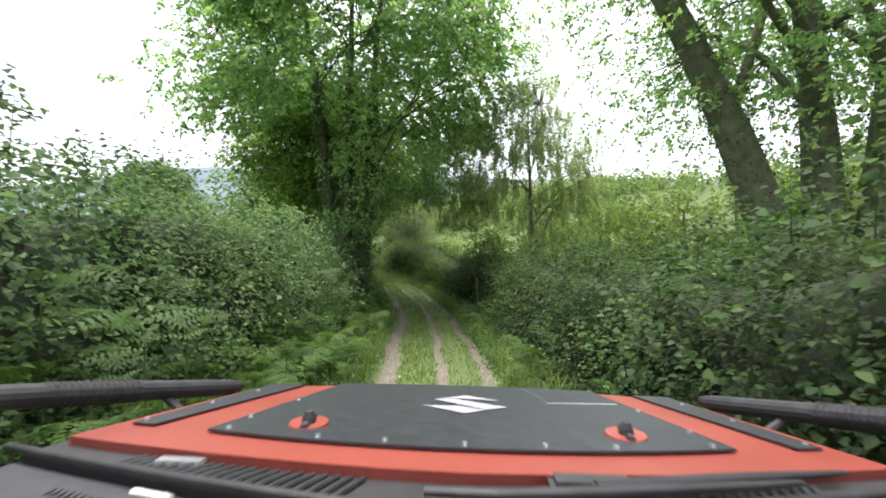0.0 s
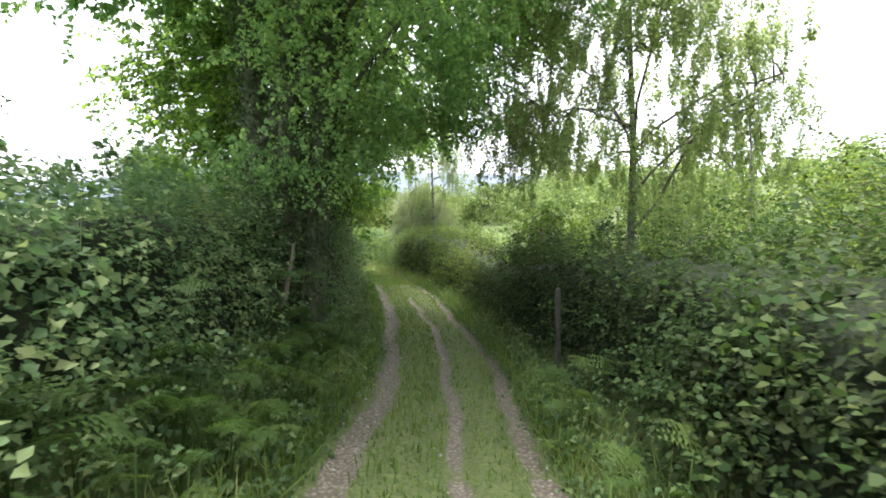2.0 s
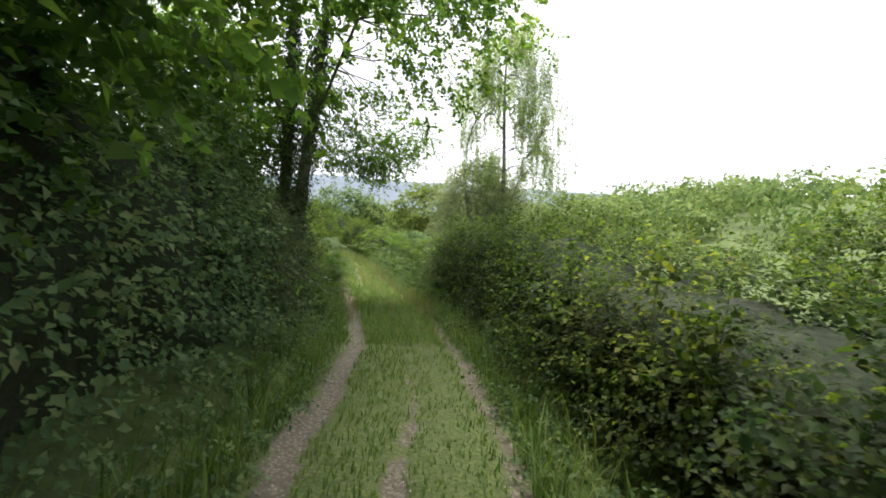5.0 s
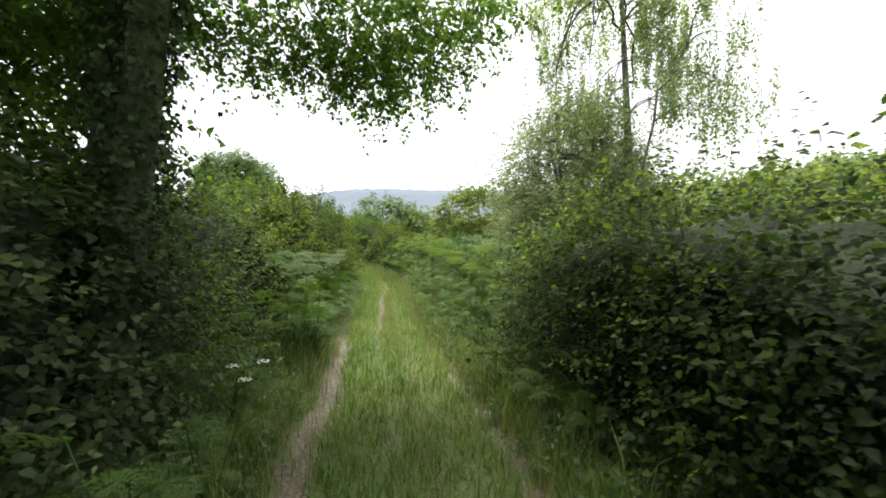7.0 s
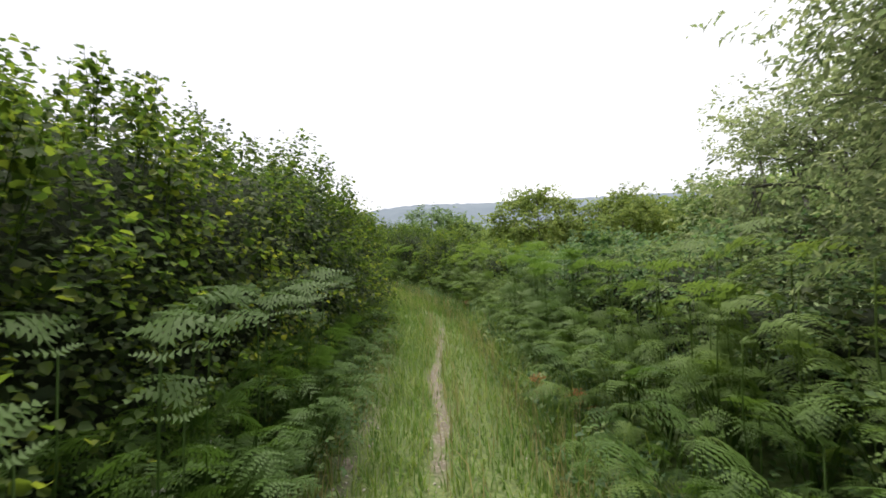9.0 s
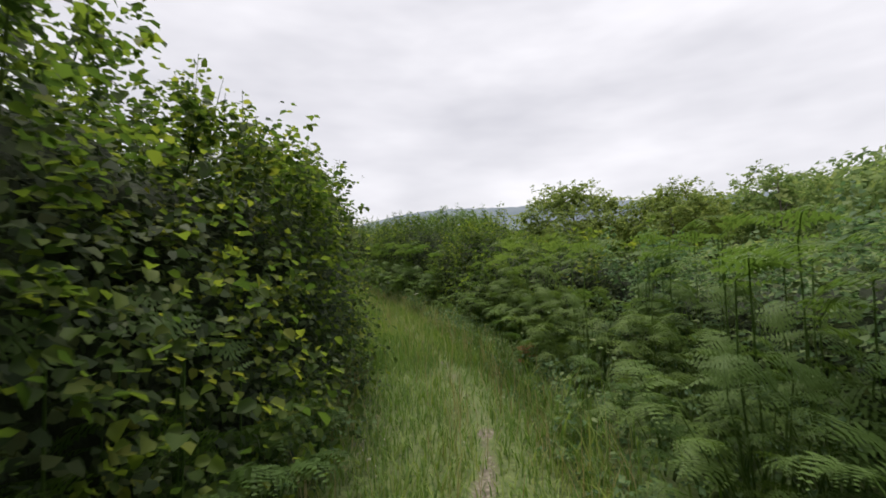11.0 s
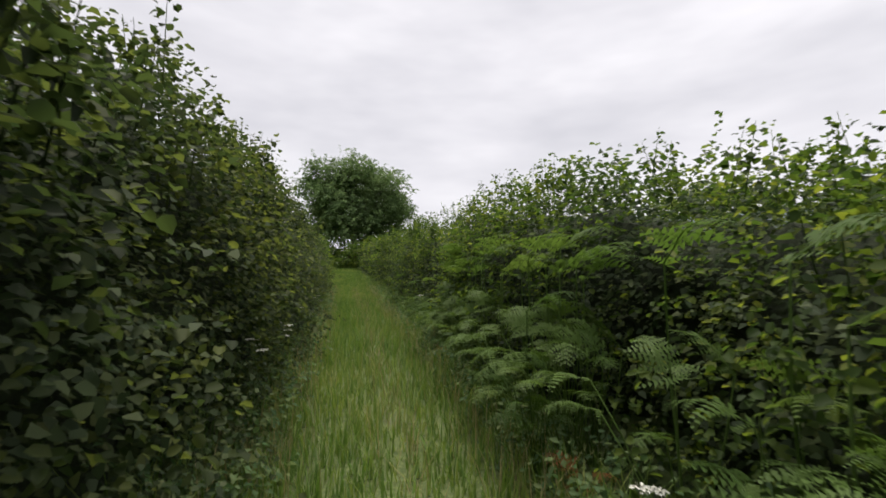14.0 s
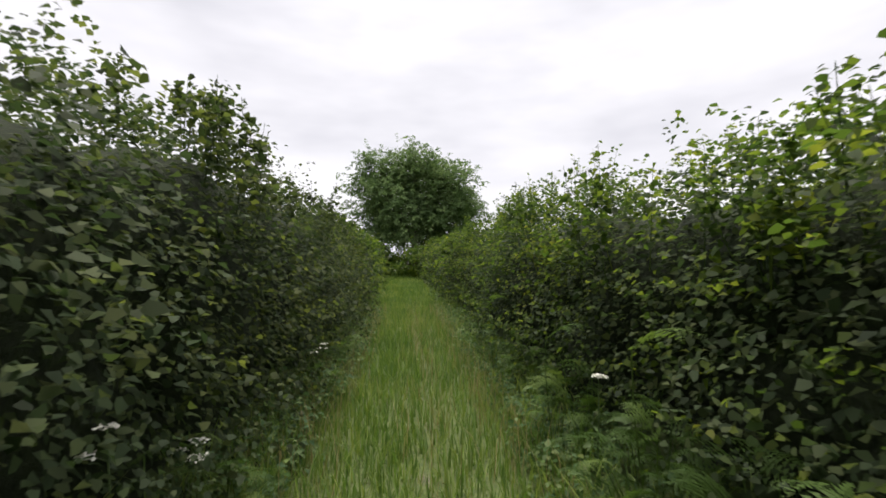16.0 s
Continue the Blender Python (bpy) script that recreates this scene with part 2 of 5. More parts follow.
CT = np.gradient(CL, CS, axis=0)
CT /= np.linalg.norm(CT, axis=1)[:, None]


def along(s, off):
    """Plan place at s metres along the lane and off metres to its right."""
    s, off = np.asarray(s, float), np.asarray(off, float)
    x, y = np.interp(s, CS, CL[:, 0]), np.interp(s, CS, CL[:, 1])
    tx, ty = np.interp(s, CS, CT[:, 0]), np.interp(s, CS, CT[:, 1])
    s2 = s - np.clip(s, 0, CS[-1])
    return np.stack([x + ty * off + s2 * tx, y - tx * off + s2 * ty], -1)


def station(xy):
    """The s and off of plan places."""
    xy = np.atleast_2d(xy)
    best = np.full(len(xy), 1e9)
    s, off = np.zeros(len(xy)), np.zeros(len(xy))
    for i in range(0, len(CL) - 1, 2):
        j = min(i + 2, len(CL) - 1)
        d = CL[j] - CL[i]
        length = np.linalg.norm(d)
        d = d / length
        r = xy - CL[i]
        u = np.clip(r @ d, -1e4 if i == 0 else 0, 1e4 if j == len(CL) - 1 else length)
        c = r - u[:, None] * d
        dist = np.hypot(c[:, 0], c[:, 1])
        near = dist < best
        best[near] = dist[near]
        s[near] = CS[i] + u[near]
        off[near] = np.where(d[1] * c[near, 0] - d[0] * c[near, 1] > 0, 1, -1) * dist[near]
    return s, off


def smooth(a, b, x):
    t = np.clip((np.asarray(x, float) - a) / (b - a), 0, 1)
    return t * t * (3 - 2 * t)


def rise(s):
    """The climb of the last stretch, towards the oak."""
    d = np.clip(np.asarray(s, float) - 47, 0, None)
    return 0.045 * np.where(d < 6, d * d / 12, d - 3)


def lane_z(s):
    """Downhill at four degrees, then level, then a gentle climb."""
    s = np.asarray(s, float)
    d = 24.8 - np.clip(s, -40, None)
    down = 0.07 * np.where(d > 2, d, np.where(d < -2, 0, (d + 2) ** 2 / 8))
    return down + 0.035 * np.clip(s - 78, 0, 60) + rise(s)


def wave(x, y, k, seed=0.0):
    return (np.sin(x * k + seed) * np.cos(y * k * 1.13 + 2.1 * seed) + 0.5 * np.sin(x * k * 2.3 + y * k * 1.7 + seed * 3) + 0.25 * np.cos(x * k * 4.9 - y * k * 4.1 + seed)) / 1.75


def land(xy):
    s, off = station(xy)
    xy = np.atleast_2d(xy)
    z = lane_z(np.clip(s, -30, 138)) - 0.06
    z = z + 0.45 * smooth(1.3, 2.8, -off) + 0.25 * smooth(1.5, 3.0, off)
    z = z + (14.0 + 4.0 * np.exp(-(((s - 35) / 28) ** 2))) * (1 - 0.75 * smooth(90, 125, s)) * smooth(26, 112, off) * smooth(-90, 10, s) + 30 * smooth(100, 500, off)
    z = z - 3.0 * smooth(10, 80, -off)
    z = z - 1.5 * smooth(112, 170, s) - rise(np.clip(s, -30, 138)) * smooth(10, 36, np.abs(off))
    z = z - 0.16 * (1 - smooth(1.25, 1.7, np.abs(off))) * (s < 127)
    return z + 0.06 * wave(xy[:, 0], xy[:, 1], 1.1) * smooth(1.2, 3, np.abs(off))


def mesh_np(name, verts, faces, material=None):
    """A mesh from an array of places and a list of arrays of corners, all rows of one array alike in length."""
    me = bpy.data.meshes.new(name)
    faces = [np.asarray(f, np.int32) for f in faces if len(f)]
    me.vertices.add(len(verts))
    me.vertices.foreach_set("co", np.ascontiguousarray(verts, np.float32).ravel())
    total = np.concatenate([np.full(len(f), f.shape[1], np.int32) for f in faces])
    me.loops.add(int(total.sum()))
    me.loops.foreach_set("vertex_index", np.concatenate([f.ravel() for f in faces]))
    me.polygons.add(len(total))
    me.polygons.foreach_set("loop_start", np.r_[0, np.cumsum(total)[:-1]].astype(np.int32))
    me.update(calc_edges=True)
    if material:
        me.materials.append(material)
    return me


def child(name, me, parent, label=""):
    ob = new(name, me)
    ob.parent = parent
    return tagged(ob, label) if label else ob


def thing(name, place, label, category, group="", kind=""):
    ob = new(name)
    ob.empty_display_size = 0.2
    ob.location = place
    return tagged(ob, label, category, group, kind)


# ---- ground, lane and distance ----
def graded(lo, hi, step, far):
    inner = list(np.arange(lo, hi + 1e-6, step))
    out, d = [], step
    while sum(out) < far:
        d *= 1.22
        out.append(d)
    steps = np.cumsum(out)
    return np.array(sorted([lo - v for v in steps] + inner + [hi + v for v in steps]))


gx, gy = graded(-42, 14, 0.5, 2600), graded(-14, 80, 0.5, 2600)
GX, GY = np.meshgrid(gx, gy)
gxy = np.stack([GX.ravel(), GY.ravel()], -1)
gz = land(gxy)
gi = np.arange(len(gxy)).reshape(GX.shape)
ground = new("ground", mesh_np("ground", np.c_[gxy, gz], [np.stack([gi[:-1, :-1].ravel(), gi[:-1, 1:].ravel(), gi[1:, 1:].ravel(), gi[1:, :-1].ravel()], -1)], GROUND))
ground.data.polygons.foreach_set("use_smooth", np.ones(len(ground.data.polygons), bool))
tagged(ground, "rough green field and bank turf round the lane", "ground", kind="structure")

RUTS = [(0, (-0.76, 0.16, 0.82)), (30, (-0.76, 0.16, 0.9)), (42, (-0.74, -0.1, 0.92)), (50, (-0.7, 0.05, 0.95)), (54, (-0.6, 0.38, 1.1)), (58, (-0.5, 0.45, 1.1)), (62, (-0.6, 0.2, 0.95)), (140, (-0.6, 0.15, 0.8))]


def rut_depth(s, off):
    """How bare the lane is: two outer wheel ruts and a middle one, fading into grass further along."""
    total = np.zeros_like(off)
    for k, width, power in ((0, 0.17, ((0, 1), (34, 1), (40, 0.85), (46, 0.62), (52, 0.3), (60, 0.1), (140, 0.05))),
                            (1, 0.11, ((0, 0.9), (30, 0.85), (35, 0.3), (41, 0.3), (44, 0.4), (47, 0.62), (50, 0.75), (56, 0.5), (60, 0.4), (140, 0.4))),
                            (2, 0.15, ((0, 0.8), (30, 0.8), (36, 0.68), (42, 0.55), (47, 0.25), (60, 0.05), (140, 0.03)))):
        c = np.interp(s, [r[0] for r in RUTS], [r[1][k] for r in RUTS]) + 0.05 * np.sin(s * 0.9 + k * 2) + 0.03 * np.sin(s * 2.3 + k)
        p = np.interp(s, [a for a, _ in power], [v for _, v in power])
        total = np.maximum(total, p * np.exp(-(((off - c) / width) ** 2)))
    return total


ls, lo = np.arange(-6, 128, 0.25), np.linspace(-1.75, 1.75, 51)
LS, LO = np.meshgrid(ls, lo, indexing="ij")
lxy = along(LS.ravel(), LO.ravel())
bare = rut_depth(LS.ravel(), LO.ravel())
lz = lane_z(LS.ravel()) - 0.07 * bare + 0.03 * np.exp(-(((LO.ravel() - 0.45) / 0.25) ** 2)) + 0.012 * wave(lxy[:, 0], lxy[:, 1], 7) - 0.02 - 0.16 * smooth(1.55, 1.75, np.abs(LO.ravel())) + 0.10 * smooth(1.05, 1.55, np.abs(LO.ravel()))
li = np.arange(len(lxy)).reshape(LS.shape)
lane = new("road_lane", mesh_np("lane", np.c_[lxy, lz], [np.stack([li[:-1, :-1].ravel(), li[1:, :-1].ravel(), li[1:, 1:].ravel(), li[:-1, 1:].ravel()], -1)], LANE))
at = lane.data.attributes.new("bare", "FLOAT", "POINT")
at.data.foreach_set("value", bare.astype(np.float32))
lane.data.polygons.foreach_set("use_smooth", np.ones(len(lane.data.polygons), bool))
tagged(lane, "narrow green lane with stony wheel ruts and a grassy middle", "track", kind="structure")


rng = np.random.default_rng(7)


# ---- leaves ----
def unit(v):
    return v / np.maximum(np.linalg.norm(v, axis=-1, keepdims=True), 1e-9)


def leaf_arrays(p, normal, tip, length, width, six=True):
    """Folded leaves as arrays: six corners and two faces round a midrib, five round a blunt blade, or four in two triangles."""
    normal = unit(normal)
    tip = unit(tip - (tip * normal).sum(-1, keepdims=True) * normal)
    side = np.cross(normal, tip)
    a, w = length[:, None], width[:, None]
    up = normal * w * 0.22
    n = len(p)
    if six:
        v = np.stack([p, p + tip * a * 0.24 + side * w * 0.5 + up, p + tip * a * 0.74 + side * w * 0.46 + up, p + tip * a - normal * a * 0.14,
                      p + tip * a * 0.74 - side * w * 0.46 + up, p + tip * a * 0.24 - side * w * 0.5 + up], 1)
        base = np.arange(n)[:, None] * 6
        return v.reshape(-1, 3), [np.concatenate([base + [0, 3, 2, 1], base + [0, 5, 4, 3]])]
    if six is None:
        v = np.stack([p, p + tip * a * 0.3 + side * w * 0.5 + up, p + tip * a * 0.82 + side * w * 0.3, p + tip * a - normal * a * 0.1 - side * w * 0.12,
                      p + tip * a * 0.45 - side * w * 0.52 + up], 1)
        return v.reshape(-1, 3), [np.arange(n)[:, None] * 5 + [0, 4, 3, 2, 1]]
    v = np.stack([p, p + tip * a * 0.42 + side * w * 0.5 + up, p + tip * a - normal * a * 0.1, p + tip * a * 0.42 - side * w * 0.5 + up], 1)
    base = np.arange(n)[:, None] * 4
    return v.reshape(-1, 3), [np.concatenate([base + [0, 2, 1], base + [0, 3, 2]])]


def merge(parts):
    """Joins (verts, faces) pairs; faces of one length end up in one array."""
    verts, faces, count = [], {}, 0
    for v, fs in parts:
        verts.append(v)
        for f in fs:
            if len(f):
                faces.setdefault(f.shape[1], []).append(np.asarray(f) + count)
        count += len(v)
    return np.concatenate(verts), [np.concatenate(f) for f in faces.values()]


def tube(points, radii, sides=6):
    """A tapering tube along points."""
    points, radii = np.asarray(points, float), np.asarray(radii, float)
    t = unit(np.gradient(points, axis=0))
    ref = np.array([0.31, 0.93, 0.2])
    a = unit(np.cross(t, ref))
    b = np.cross(t, a)
    ang = np.arange(sides) * 2 * np.pi / sides
    ring = points[:, None] + radii[:, None, None] * (np.cos(ang)[None, :, None] * a[:, None] + np.sin(ang)[None, :, None] * b[:, None])
    n = len(points)
    i = np.arange(n - 1)[:, None] * sides
    k = np.arange(sides)[None]
    f = np.stack([i + k, i + (k + 1) % sides, i + sides + (k + 1) % sides, i + sides + k], -1).reshape(-1, 4)
    return ring.reshape(-1, 3), [f]


def scatter_leaves(p, out, size, six, up=0.5, wild=0.7, hang=0.35, narrow=0.72):
    n = len(p)
    normal = unit(out * 0.7 + np.array([0, 0, up]) + rng.normal(0, wild * 0.6, (n, 3)))
    tip = unit(out * 0.6 + rng.normal(0, 0.8, (n, 3)) - np.array([0, 0, hang]))
    length = size * rng.uniform(0.6, 1.3, n)
    return leaf_arrays(p, normal, tip, length, length * narrow * rng.uniform(0.85, 1.15, n), six)


def sprays(p, out, length, size, six, per=12, rise=0.3, narrow=0.72, wild=0.5):
    """Twigs that stick out of p along out, each with leaves on either side of it."""
    m = len(p)
    way = unit(out * 0.9 + np.array([0, 0, rise]) + rng.normal(0, wild, (m, 3)))
    ln = length * rng.uniform(0.5, 1.4, m)
    u = (np.arange(per) + rng.uniform(0.2, 0.8, (m, per))) / per
    w = np.repeat(way[:, None], per, 1)
    q = p[:, None] + w * (u * ln[:, None])[..., None] - np.array([0, 0, 1.0]) * (u ** 2 * ln[:, None] * 0.3)[..., None] + rng.normal(0, 0.02, (m, per, 3))
    side = unit(np.cross(way, np.array([0, 0, 1.0]) + rng.normal(0, 0.25, (m, 3))))
    flip = np.where(np.arange(per) % 2, 1.0, -1.0)[None, :, None]
    tip = unit(w * 0.55 + side[:, None] * flip * 0.9 + rng.normal(0, 0.3, (m, per, 3)) - np.array([0, 0, 0.25]))
    normal = unit(np.array([0, 0, 0.8]) + out[:, None] * 0.55 + rng.normal(0, 0.5, (m, per, 3)))
    a = size * rng.uniform(0.6, 1.25, m * per)
    return leaf_arrays(q.reshape(-1, 3), normal.reshape(-1, 3), tip.reshape(-1, 3), a, a * narrow * rng.uniform(0.85, 1.15, m * per), six)


# ---- hedges ----
def table(rows, s):
    r = np.array(rows, float)
    return [np.interp(s, r[:, 0], r[:, k]) for k in range(1, r.shape[1])]


# s, inner foot from the lane's middle, width at the foot, height, squareness of the face
LEFT = [(-4, 2.0, 3.4, 2.6, 0.7), (10, 1.9, 3.4, 2.5, 0.7), (14, 1.8, 3.4, 2.25, 0.65), (18, 1.8, 3.4, 2.15, 0.6), (21, 2.0, 3.2, 2.2, 0.6), (25, 2.35, 3.0, 2.3, 0.7), (28, 1.6, 3.2, 2.6, 0.7), (31, 1.4, 3.3, 2.9, 0.7), (36, 1.6, 2.9, 2.25, 0.8), (39.5, 1.65, 2.8, 1.9, 0.8), (41.7, 1.65, 2.7, 1.85, 0.75), (43.2, 1.6, 2.7, 2.15, 0.7), (45, 1.5, 2.8, 2.3, 0.6),
        (47, 1.35, 3.0, 2.55, 0.5), (51, 1.0, 3.0, 2.9, 0.45), (54, 0.75, 3.0, 2.8, 0.42), (57, 0.8, 3.0, 2.5, 0.46), (60, 0.9, 3.0, 2.6, 0.48), (62, 0.95, 2.9, 2.85, 0.48), (68, 1.0, 2.8, 3.0, 0.48), (82, 1.05, 2.8, 2.6, 0.6), (100, 1.2, 2.6, 2.5, 0.6), (112, 1.2, 2.6, 2.4, 0.6)]
RIGHT = [(8, 1.35, 3.2, 2.15, 0.5), (12, 1.35, 3.2, 2.0, 0.45), (16, 1.4, 3.0, 1.8, 0.45), (19, 1.5, 2.6, 1.75, 0.4), (21.5, 1.6, 2.6, 2.1, 0.35), (23, 1.65, 2.6, 2.15, 0.35), (26, 1.5, 2.6, 1.9, 0.35), (27.4, 1.5, 2.6, 1.75, 0.35), (28.8, 1.45, 2.6, 1.5, 0.35), (33, 1.4, 2.6, 1.55, 0.35), (36, 1.38, 2.6, 2.0, 0.33), (39, 1.35, 2.6, 2.3, 0.33), (41.6, 1.4, 2.6, 2.2, 0.4), (42.8, 1.8, 2.6, 1.75, 0.5), (44.5, 2.2, 2.6, 1.5, 0.7), (47, 2.3, 2.6, 1.6, 0.8),
         (56, 2.2, 2.6, 1.5, 0.8), (60, 1.7, 2.8, 1.45, 0.75), (61.2, 1.62, 2.8, 1.7, 0.75), (62.4, 1.58, 2.8, 2.15, 0.75), (64.5, 1.5, 2.7, 2.4, 0.7), (72, 1.4, 2.6, 2.6, 0.65), (90, 1.25, 2.6, 2.5, 0.65), (112, 1.2, 2.6, 2.4, 0.65)]


def hedge_point(side, rows, s, th, grow=1.0):
    """A place on the hedge's skin: th runs from the foot by the lane (0) over the top to the back foot (pi). Also the outward way."""
    foot, width, height, square = table(rows, s)
    c, sn = np.cos(th), np.sin(th)
    lump = wave(s * 1.0, th * 2.2 + s * 0.2, 1.9, side) * 0.24 + wave(s, th * 1.4, 0.75, side + 3) * 0.3
    off = foot + width / 2 - (width / 2) * np.sign(c) * np.abs(c) ** square * grow
    z = height * np.abs(sn) ** (0.85) * grow
    xy = along(s, side * (off - lump * np.maximum(c, -0.3)))
    base = land_s(s, side * off)
    d = np.stack([CTX(s), CTY(s)], -1)
    right = np.stack([d[:, 1], -d[:, 0]], -1) * side
    outw = np.c_[right * (-c)[:, None], sn * 0.9 + 0.1]
    return np.c_[xy, base + z + lump * sn * 0.9], unit(outw)


def land_s(s, off):
    z = lane_z(np.clip(s, -30, 138)) - 0.06
    return z + 0.45 * smooth(1.3, 2.8, -off) + 0.25 * smooth(1.5, 3.0, off)


def CTX(s):
    return np.interp(s, CS, CT[:, 0])


def CTY(s):
    return np.interp(s, CS, CT[:, 1])


def hedge(side, rows, s0, s1, density, size, six, leaf, label, shoots=1.0, shoot_len=0.7, clumpy=0.27):
    mid = along((s0 + s1) / 2, side * 2.8)
    place = Vector((mid[0], mid[1], float(land_s(np.array([(s0 + s1) / 2]), np.array([side * 2.8]))[0])))
    root = thing("hedge", place, label, "hedge", "hedges along the lane")
    # dark sheet inside: the shade among the twigs, put into its colour
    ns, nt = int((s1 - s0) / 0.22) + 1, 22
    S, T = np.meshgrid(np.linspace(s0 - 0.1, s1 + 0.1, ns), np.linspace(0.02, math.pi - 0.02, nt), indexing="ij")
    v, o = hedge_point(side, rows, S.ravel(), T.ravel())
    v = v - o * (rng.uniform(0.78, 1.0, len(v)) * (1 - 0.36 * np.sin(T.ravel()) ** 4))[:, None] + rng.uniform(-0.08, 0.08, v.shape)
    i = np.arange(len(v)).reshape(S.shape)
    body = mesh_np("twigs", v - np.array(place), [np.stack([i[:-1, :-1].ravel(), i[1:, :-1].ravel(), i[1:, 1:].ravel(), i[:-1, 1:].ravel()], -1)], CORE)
    child("twig_mass", body, root, "dark sheet for the shade among the twigs inside the hedge")
    # leafy sprays over the skin, and single leaves deeper in
    n = int((s1 - s0) * 5.0 * density / 14)
    s = rng.uniform(s0 - 0.25, s1 + 0.25, n)
    th = np.where(rng.random(n) < 0.94, rng.uniform(0.02, 2.25, n), rng.uniform(2.2, 3.05, n))
    p, o = hedge_point(side, rows, s, th)
    clump = wave(s, th * 2.0 + s * 0.3, 4.6, side + 1) + 0.6 * wave(s + th, th * 2.5, 9.0, side)
    p = p - o * (rng.uniform(0.1, 0.42, n) - clumpy * clump)[:, None] + rng.normal(0, 0.04, (n, 3))
    full = rng.random(n) < 1 - 1.5 * np.clip(-clump - 0.1, 0, 0.62) * (clumpy > 0)
    s, th, p, o = s[full], th[full], p[full], o[full]
    n = len(s)
    other = wave(s, th, 0.9, side + 5) + rng.normal(0, 0.5, n) > 0.45
    kinds = [sprays(p[~other], o[~other], 0.42, size, six, 10)]
    climber = [sprays(p[other], o[other], 0.36, size * 0.85, None if s0 >= 45 else False, 10, 0.1, 0.7)]
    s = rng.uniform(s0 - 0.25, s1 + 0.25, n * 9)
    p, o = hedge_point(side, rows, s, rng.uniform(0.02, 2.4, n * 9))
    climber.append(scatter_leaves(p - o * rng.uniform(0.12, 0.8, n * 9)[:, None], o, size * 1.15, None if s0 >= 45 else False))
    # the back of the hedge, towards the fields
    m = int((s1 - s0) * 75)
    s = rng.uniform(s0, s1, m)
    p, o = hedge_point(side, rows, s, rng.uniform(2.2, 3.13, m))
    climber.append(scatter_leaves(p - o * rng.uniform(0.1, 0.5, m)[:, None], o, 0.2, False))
    # upright leafy shoots above the top, in groups
    groups = max(1, int((s1 - s0) * 1.5 * shoots))
    gs, gt = rng.uniform(s0, s1, groups), rng.uniform(0.8, 1.9, groups)
    for g in range(groups):
        tall = shoot_len * rng.uniform(0.5, 1.25)
        m = rng.integers(3, 7)
        ss, tt = gs[g] + rng.normal(0, 0.3, m), np.clip(gt[g] + rng.normal(0, 0.12, m), 0.7, 2.1)
        b, o = hedge_point(side, rows, ss, tt)
        for k in range(m):
            length = tall * rng.uniform(0.55, 1.1)
            lean = unit(o[k] * 0.3 + np.array([0, 0, 1.0]) + rng.normal(0, 0.14, 3))
            line = b[k] + lean * np.linspace(-0.3, length, 4)[:, None] + np.array([0, 0, 1]) * (np.linspace(0, 1, 4) ** 2)[:, None] * 0.04
            kinds.append(tube(line, np.linspace(0.006, 0.002, 4), 3))
            c = int(14 + 46 * length)
            u = rng.uniform(-0.2, 1.0, c)
            q = b[k] + lean * (u * length)[:, None]
            away = unit(rng.normal(0, 1, (c, 3)) + np.array([0, 0, 0.2]))
            sz = size * rng.uniform(0.8, 1.35, c) * (1.15 - 0.4 * np.clip(u, 0, 1))
            kinds.append(leaf_arrays(q + away * 0.05, unit(np.array([0, 0, 1.0]) + rng.normal(0, 0.55, (c, 3))), away, sz, sz * 0.8, None))
    v, f = merge(kinds)
    child("foliage", mesh_np("hedge_leaves", v - np.array(place), f, leaf), root)
    # most fill leaves carry the hedge's inner shade in their colour
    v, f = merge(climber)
    child("bramble_foliage", mesh_np("bramble_leaves", v - np.array(place), f, BRAMBLE if s0 < 30 and side < 0 else SHADETONED), root, "bramble leaves in the hedge, mostly coloured dark for inner shade")
    return root


hedge(-1, LEFT, -4, 8, 100, 0.09, False, BRAMBLE, "tall tangled bramble and bracken bank beside the lane", 0.6, 0.5)
hedge(-1, LEFT, 8, 16, 720, 0.06, False, NETTLE, "tall tangled bramble hedge above a bracken bank", 0.5, 0.25)
hedge(-1, LEFT, 16, 25, 480, 0.072, False, BRAMBLE, "dark shaded bramble hedge beside the ivy-clad tree", 0.5, 0.25)
hedge(-1, LEFT, 25, 35, 380, 0.075, False, BRAMBLE, "dark dense hedge under overhanging trees", 0.5, 0.4)
# the overhanging trees' shade is put into this leaf colour
hedge(-1, LEFT, 35, 40.4, 560, 0.075, None, SHADETONED, "broad-leaved hedge coloured dark for the shade of overhanging trees", 0.5, 0.3)
hedge(-1, LEFT, 40.4, 45, 640, 0.06, None, SPRING, "bright green hedge with bracken at its foot", 0.7, 0.3)
hedge(-1, LEFT, 45, 57, 820, 0.06, True, HAZEL, "tall hazel hedge with leafy upright shoots", 2.6, 0.34)
hedge(-1, LEFT, 57, 69, 780, 0.062, True, MAPLE, "tall dense dark maple and hazel hedge overhanging the grassy lane", 1.2, 0.38)
hedge(-1, LEFT, 69, 82, 560, 0.064, None, MAPLE, "tall dense dark hedge of maple and bramble", 1.0, 0.36)
hedge(-1, LEFT, 82, 112, 110, 0.13, False, HAZEL, "hedge running on along the lane", 0.4, 0.4)
hedge(1, RIGHT, -4, 8, 100, 0.09, False, HAZEL, "dense rounded green hedge beside the lane", 0.3, 0.3)
hedge(1, RIGHT, 8, 20, 640, 0.056, None, NETTLE, "dense rounded green hedge of bramble and hazel", 0.5, 0.3)
hedge(1, RIGHT, 20, 30, 480, 0.06, False, NETTLE, "shaded open hedge beneath the birch tree", 0.5, 0.3)
